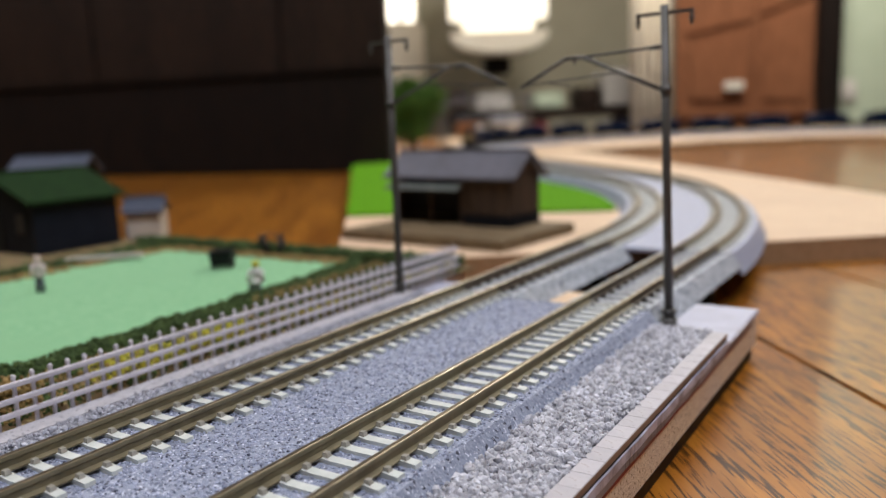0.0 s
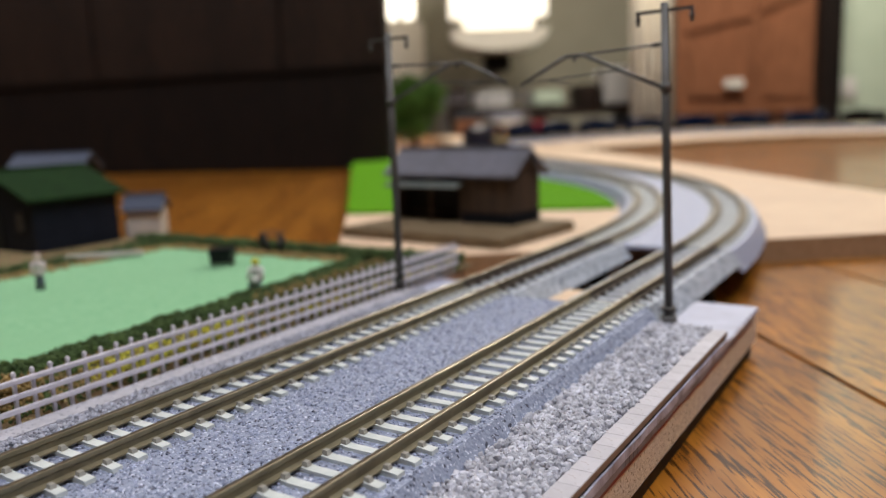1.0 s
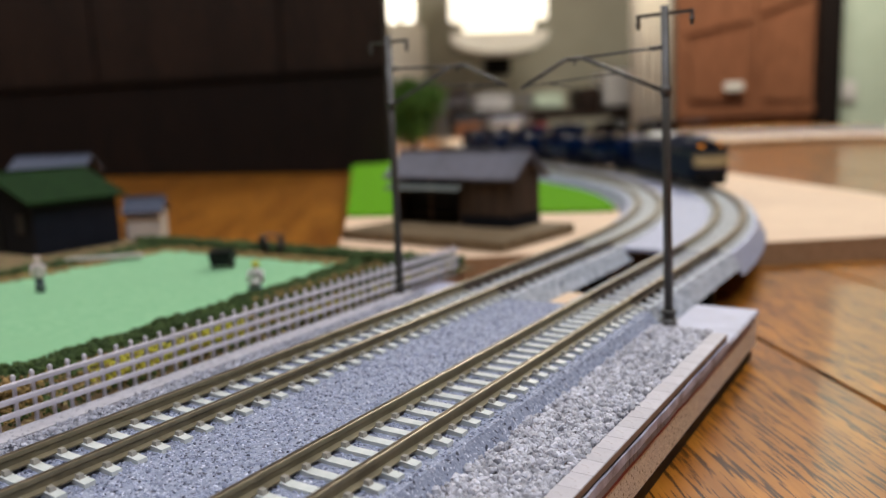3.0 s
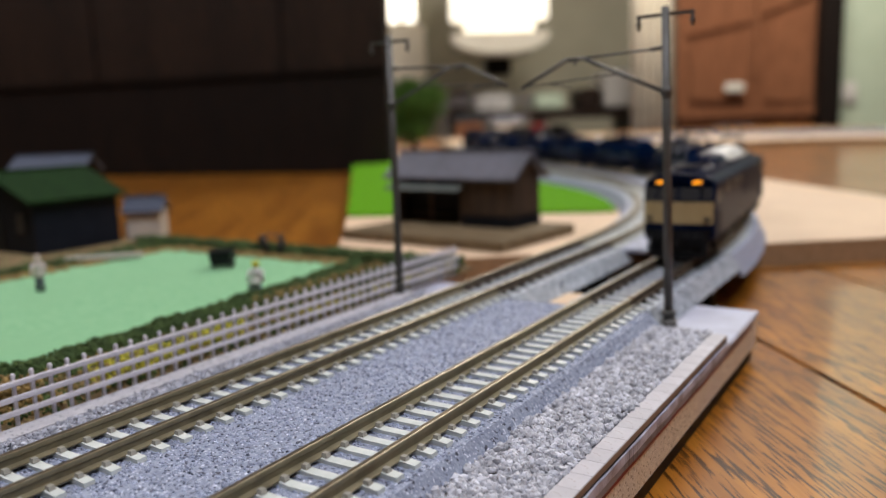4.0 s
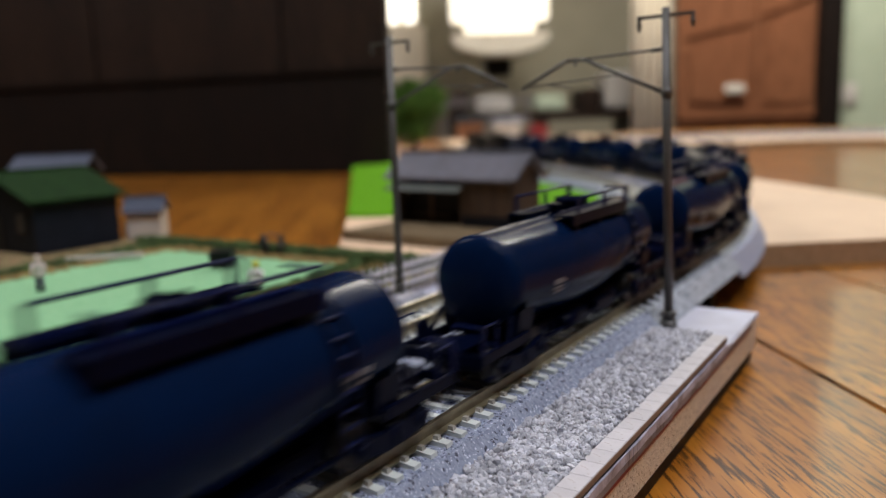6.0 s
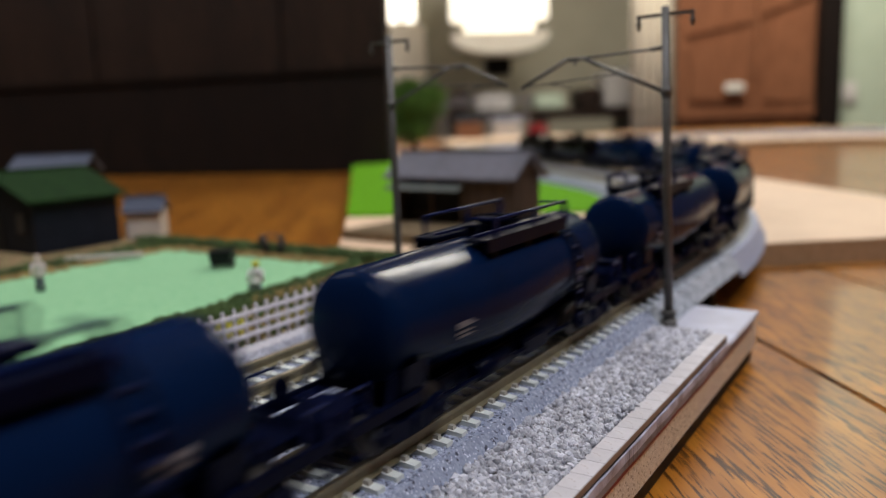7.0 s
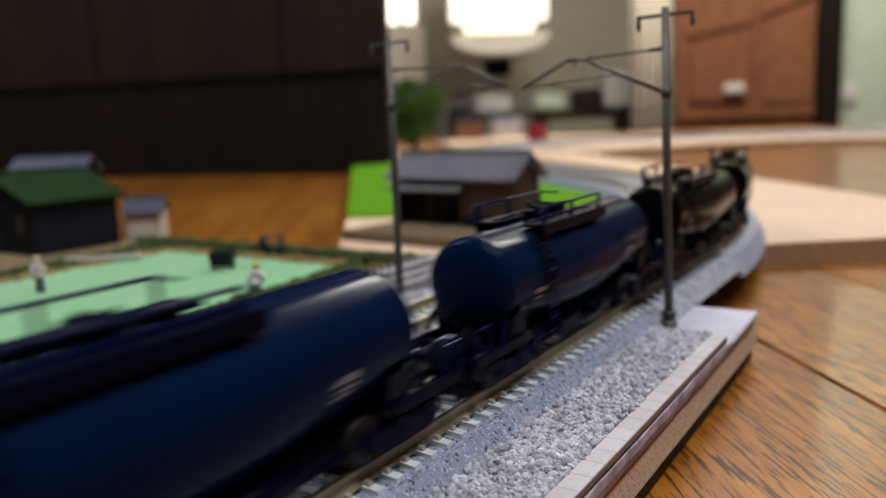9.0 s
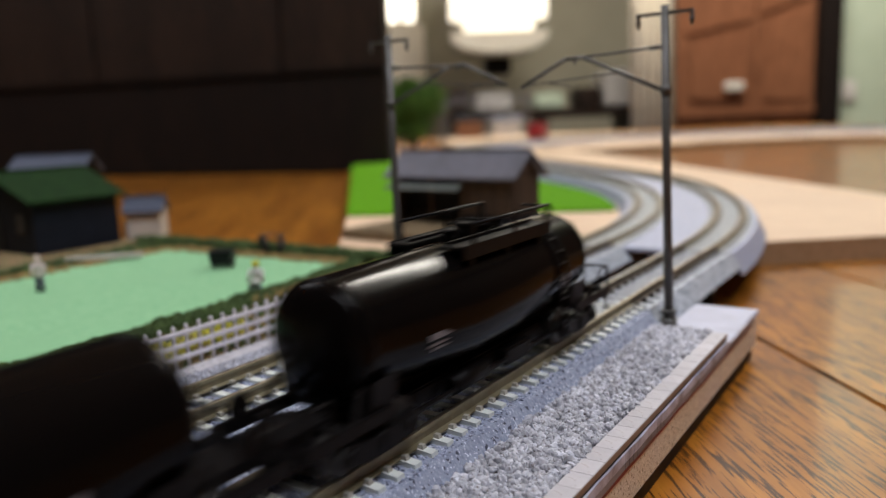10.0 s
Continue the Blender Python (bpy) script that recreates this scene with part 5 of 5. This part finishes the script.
            part("tail_lamp", patch(s * 7.4 - .8, s * 7.4 + .8, 10.6, 12.0, .5, .2, back), M_GLASSDARK, c, "dark round tail lamp")
        part("snow_plough", patch(-7.4, 7.4, .9, 2.4, .9, 1.2, back), M_SKIRT, c)
        ye = L - .5 if back else .5
        for s in (-1, 1):
            part("step", bx(s * 7.2 - .7, s * 7.2 + .7, ye - .4, ye + 1.6, 1.6, 5.0, .1), M_SKIRT, c)
            part("air_hose", rod([(s * 3.5, ye - .6 if not back else ye + .6, 4.2), (s * 3.6, ye - 1.2 if not back else ye + 1.2, 2.4)], .3, 6), M_BLACK, c)
        coupler(c, L - .5 if back else .5, 3.2 if back else -3.2, M_BLACK)
        part("visor", bx(-8.9, 8.9, (L - 3.4) if back else 1.9, (L - 1.9) if back else 3.4, 21.2, 21.7, .15), M_BLUE_L, c)
    # side windows, doors, louvres
    for s in (-1, 1):
        for y0 in (19.5, 33.0, 45.2, 97.5):
            f = part("window_frame", bx(s * 9.55 - .12, s * 9.55 + .12, y0, y0 + 6.6, 16.7, 19.8, .1), M_WINFRAME, c, "brass-coloured window frame")
            part("pane", bx(s * 9.62 - .1, s * 9.62 + .1, y0 + .7, y0 + 5.9, 17.2, 19.3), M_GLASSDARK, f)
        p = part("louvre_panel", bx(s * 9.5 - .12, s * 9.5 + .12, 57.5, 91, 12.6, 19.8, .1), M_BLUE_L, c)
        for i in range(9):
            z = 13.2 + i * .72
            part("slat", bx(s * 9.66 - .12, s * 9.66 + .12, 58.2, 90.3, z, z + .36), M_BLUE_L, p)
        for y0 in (9.8, 107):
            dd = part("cab_door", bx(s * 9.5 - .1, s * 9.5 + .1, y0 - 1.8, y0 + 2.6, 6.0, 19.6, .1), M_BLUE_L, c)
            part("pane", bx(s * 9.62 - .06, s * 9.62 + .06, y0 - .9, y0 + 1.7, 15.4, 18.8), M_GLASSDARK, dd)
            part("handrail", rod([(s * 9.9, y0 - 2.4, 7), (s * 9.9, y0 - 2.4, 13)], .18, 6), M_WINFRAME, dd)
        for y0 in (3.4, 111):
            part("cab_side_window", bx(s * 9.5 - .1, s * 9.5 + .1, y0, y0 + 3.4, 15.4, 18.8, .1), M_GLASSDARK, c)
        part("builder_plate", bx(s * 9.55 - .1, s * 9.55 + .1, 53, 57.5, 9.3, 9.9), M_WINFRAME, c, "pale plate bar")
        part("gutter", bx(s * 9.45 - .2, s * 9.45 + .2, 3.5, L - 3.5, 20.2, 20.6, .08), M_BLUE_L, c)
        part("side_sill", bx(s * 7.9 - .3, s * 7.9 + .3, 3, L - 3, 4.6, 5.9, .1), M_SKIRT, c)
        part("roof_pipe", rod([(s * 6.6, 14, 23.0), (s * 6.6, L - 14, 23.0)], .28, 6), M_BLUE_L, c)
    # roof
    def dome(y0, y1, hw, z0, h, slope):
        """Half-round cover along the roof with sloping ends."""
        bm = bmesh.new()
        arc = [math.pi * i / 14 for i in range(15)]
        rows = [[bm.verts.new((-hw * q * math.cos(t) * (1 if abs(math.cos(t)) > .99 else .97), y, z0 + h * g * math.sin(t) ** .8)) for t in arc]
                for y, q, g in ((y0, .92, .25), (y0 + slope * .5, .97, .7), (y0 + slope, 1, .95), (y0 + slope * 1.6, 1, 1), (y1 - slope * 1.6, 1, 1), (y1 - slope, 1, .95), (y1 - slope * .5, .97, .7), (y1, .92, .25))]
        for a, b in zip(rows, rows[1:]):
            for i in range(14):
                bm.faces.new((a[i], a[i + 1], b[i + 1], b[i])).smooth = True
            bm.faces.new((a[-1], a[0], b[0], b[-1]))
        bm.faces.new(rows[0][::-1])
        bm.faces.new(rows[-1])
        return bm

    hump = part("roof_hump", dome(33, 54.5, 4.8, 23.2, 3.2, 1.0), M_BLUE_L, c, "rounded dark blue roof hump")
    part("hump_plinth", bx(-5.6, 5.6, 32, 55.4, 22.6, 23.7, .2), M_BLUE_L, hump)
    part("roof_box", dome(57.5, 76.4, 4.8, 23.6, 3.2, 1.4), M_ROOFBOX, c, "ivory rounded roof cover")
    part("roof_box", dome(76.9, 96, 4.8, 23.6, 3.2, 1.4), M_ROOFBOX, c, "ivory rounded roof cover")
    part("roof_box_plinth", bx(-5.5, 5.5, 56.2, 97.2, 23.2, 24.1, .2), M_ROOFBOX, c, "ivory cover plinth")
    part("roof_walk", bx(-6.2, 6.2, 8, L - 8, 22.55, 23.25, .1), M_BLUE_L, c)
    for y in (10, 108):
        h = part("horn", rod([(-1.5, y, 23.8), (-1.5, y - 2, 23.8)], .5, 8), M_GEAR, c)
        part("fan_cover", bx(-3.4, 3.4, y + 1.5 if y < 50 else y - 4.5, y + 4.5 if y < 50 else y - 1.5, 23.2, 24.3, .3), M_BLUE_L, c)
    for y in (22, 99.5):
        bm = bmesh.new()
        for xx in (-4.3, 4.3):
            box(bm, xx - .3, xx + .3, y - 5.5, y + 5.5, 24.1, 24.5)
        for yy in (-5.2, 0, 5.2):
            box(bm, -4.0, 4.0, y + yy - .25, y + yy + .25, 24.15, 24.45)
        pg = part("pantograph", bm, M_GEAR, c, "grey raised pantograph")
        for x in (-4.2, 4.2):
            for yy in (y - 4.5, y + 4.5):
                bm = bmesh.new()
                cyl(bm, (x, yy, 23.0), (x, yy, 24.2), .7, .6, 10)
                part("insulator", bm, M_ROOFBOX, pg)
        for x in (-3.6, 3.6):
            for dy in (-1, 1):
                part("arm", rod([(x, y + dy * 4.8, 24.6), (x * .8, y + dy * 7.2, 29.6), (x * .55, y + dy * .9, 34.4)], .19, 6), M_GEAR, pg)
        for dy in (-1, 1):
            part("cross_tie", rod([(-2.9, y + dy * 7.2, 29.6), (2.9, y + dy * 7.2, 29.6)], .17, 6), M_GEAR, pg)
            part("collector", rod([(-6.4, y + dy * .9, 33.6), (-5, y + dy * .9, 34.6), (5, y + dy * .9, 34.6), (6.4, y + dy * .9, 33.6)], .24, 6), M_GEAR, pg)
    part("underframe", bx(-6, 6, 6, L - 6, 3.0, 5.0, .2), M_BLACK, c)
    part("equipment_box", bx(-7.6, 7.6, 38, 48, 1.8, 4.9, .3), M_BLACK, c)
    part("equipment_box", bx(-7.6, 7.6, 70, 80, 1.8, 4.9, .3), M_BLACK, c)
    for y in (22, 59, 96):
        bogie(c, y, 17, M_BLACK, True)
    return c


TANK_L = 66.0
LOCO = loco()
proto = tank_car(M_BLUE, M_BLUEPART, "deep blue bogie tank wagon with roof walkway and railing", TANK_L, M_BLUERAIL)
WAGONS = [proto] + [copy_thing(proto, P(0, 0, 0)) for _ in range(9)]
black = tank_car(M_BLACKCAR, M_BLACKPART, "black bogie tank wagon with roof walkway and railing", TANK_L)
WAGONS += [black, copy_thing(black, P(0, 0, 0))]



def head(t):
    """Where the train's head is along the line at t seconds."""
    return 61.0 + 215.0 * (4.5 - t)


def riding(t, offset, b0, b1):
    """Pose of a vehicle whose zero is offset behind the train's head and whose bogies stand at b0 and b1."""
    s = head(t) + offset
    ax, ay, _, _ = track(s + b0)
    bx_, by, _, _ = track(s + b1)
    d = Vector((bx_ - ax, by - ay)).normalized()
    rz = math.degrees(math.atan2(-d.x, d.y))
    return P(ax - d.x * b0, ay - d.y * b0, 0.04, 0, 0, rz)


SLACK = (-.5, -1.4, 1.5, 3.2, .3, .6, .6, 0, -2, -3.1)
OFFSETS = [137.9 + 92.5 * i + d for i, d in enumerate(SLACK)]
OFFSETS += [1057.0, 1146.5]
TURNED = (1, 2, 3, 4, 6, 7, 11)


def motions():
    times = [i * .2 for i in range(51)]
    walk(LOCO, [(t, riding(t, 0, 22, 96)) for t in times])
    for i, w in enumerate(WAGONS):
        walk(w, [(t, riding(t, OFFSETS[i], 3, TANK_L - 3) @ (P(0, TANK_L, 0, 0, 0, 180) if i in TURNED else P(0, 0, 0))) for t in times])


# ---- near sleepers, one by one ----
sleepers(t1, ME_PALE, -14, 121.4, 0)
sleepers(t1, ME_PALE, -14, 121.4, -33)
for c in (0, -33):
    sleepers(t3, ME_PALE, 199, 480, c)
motions()
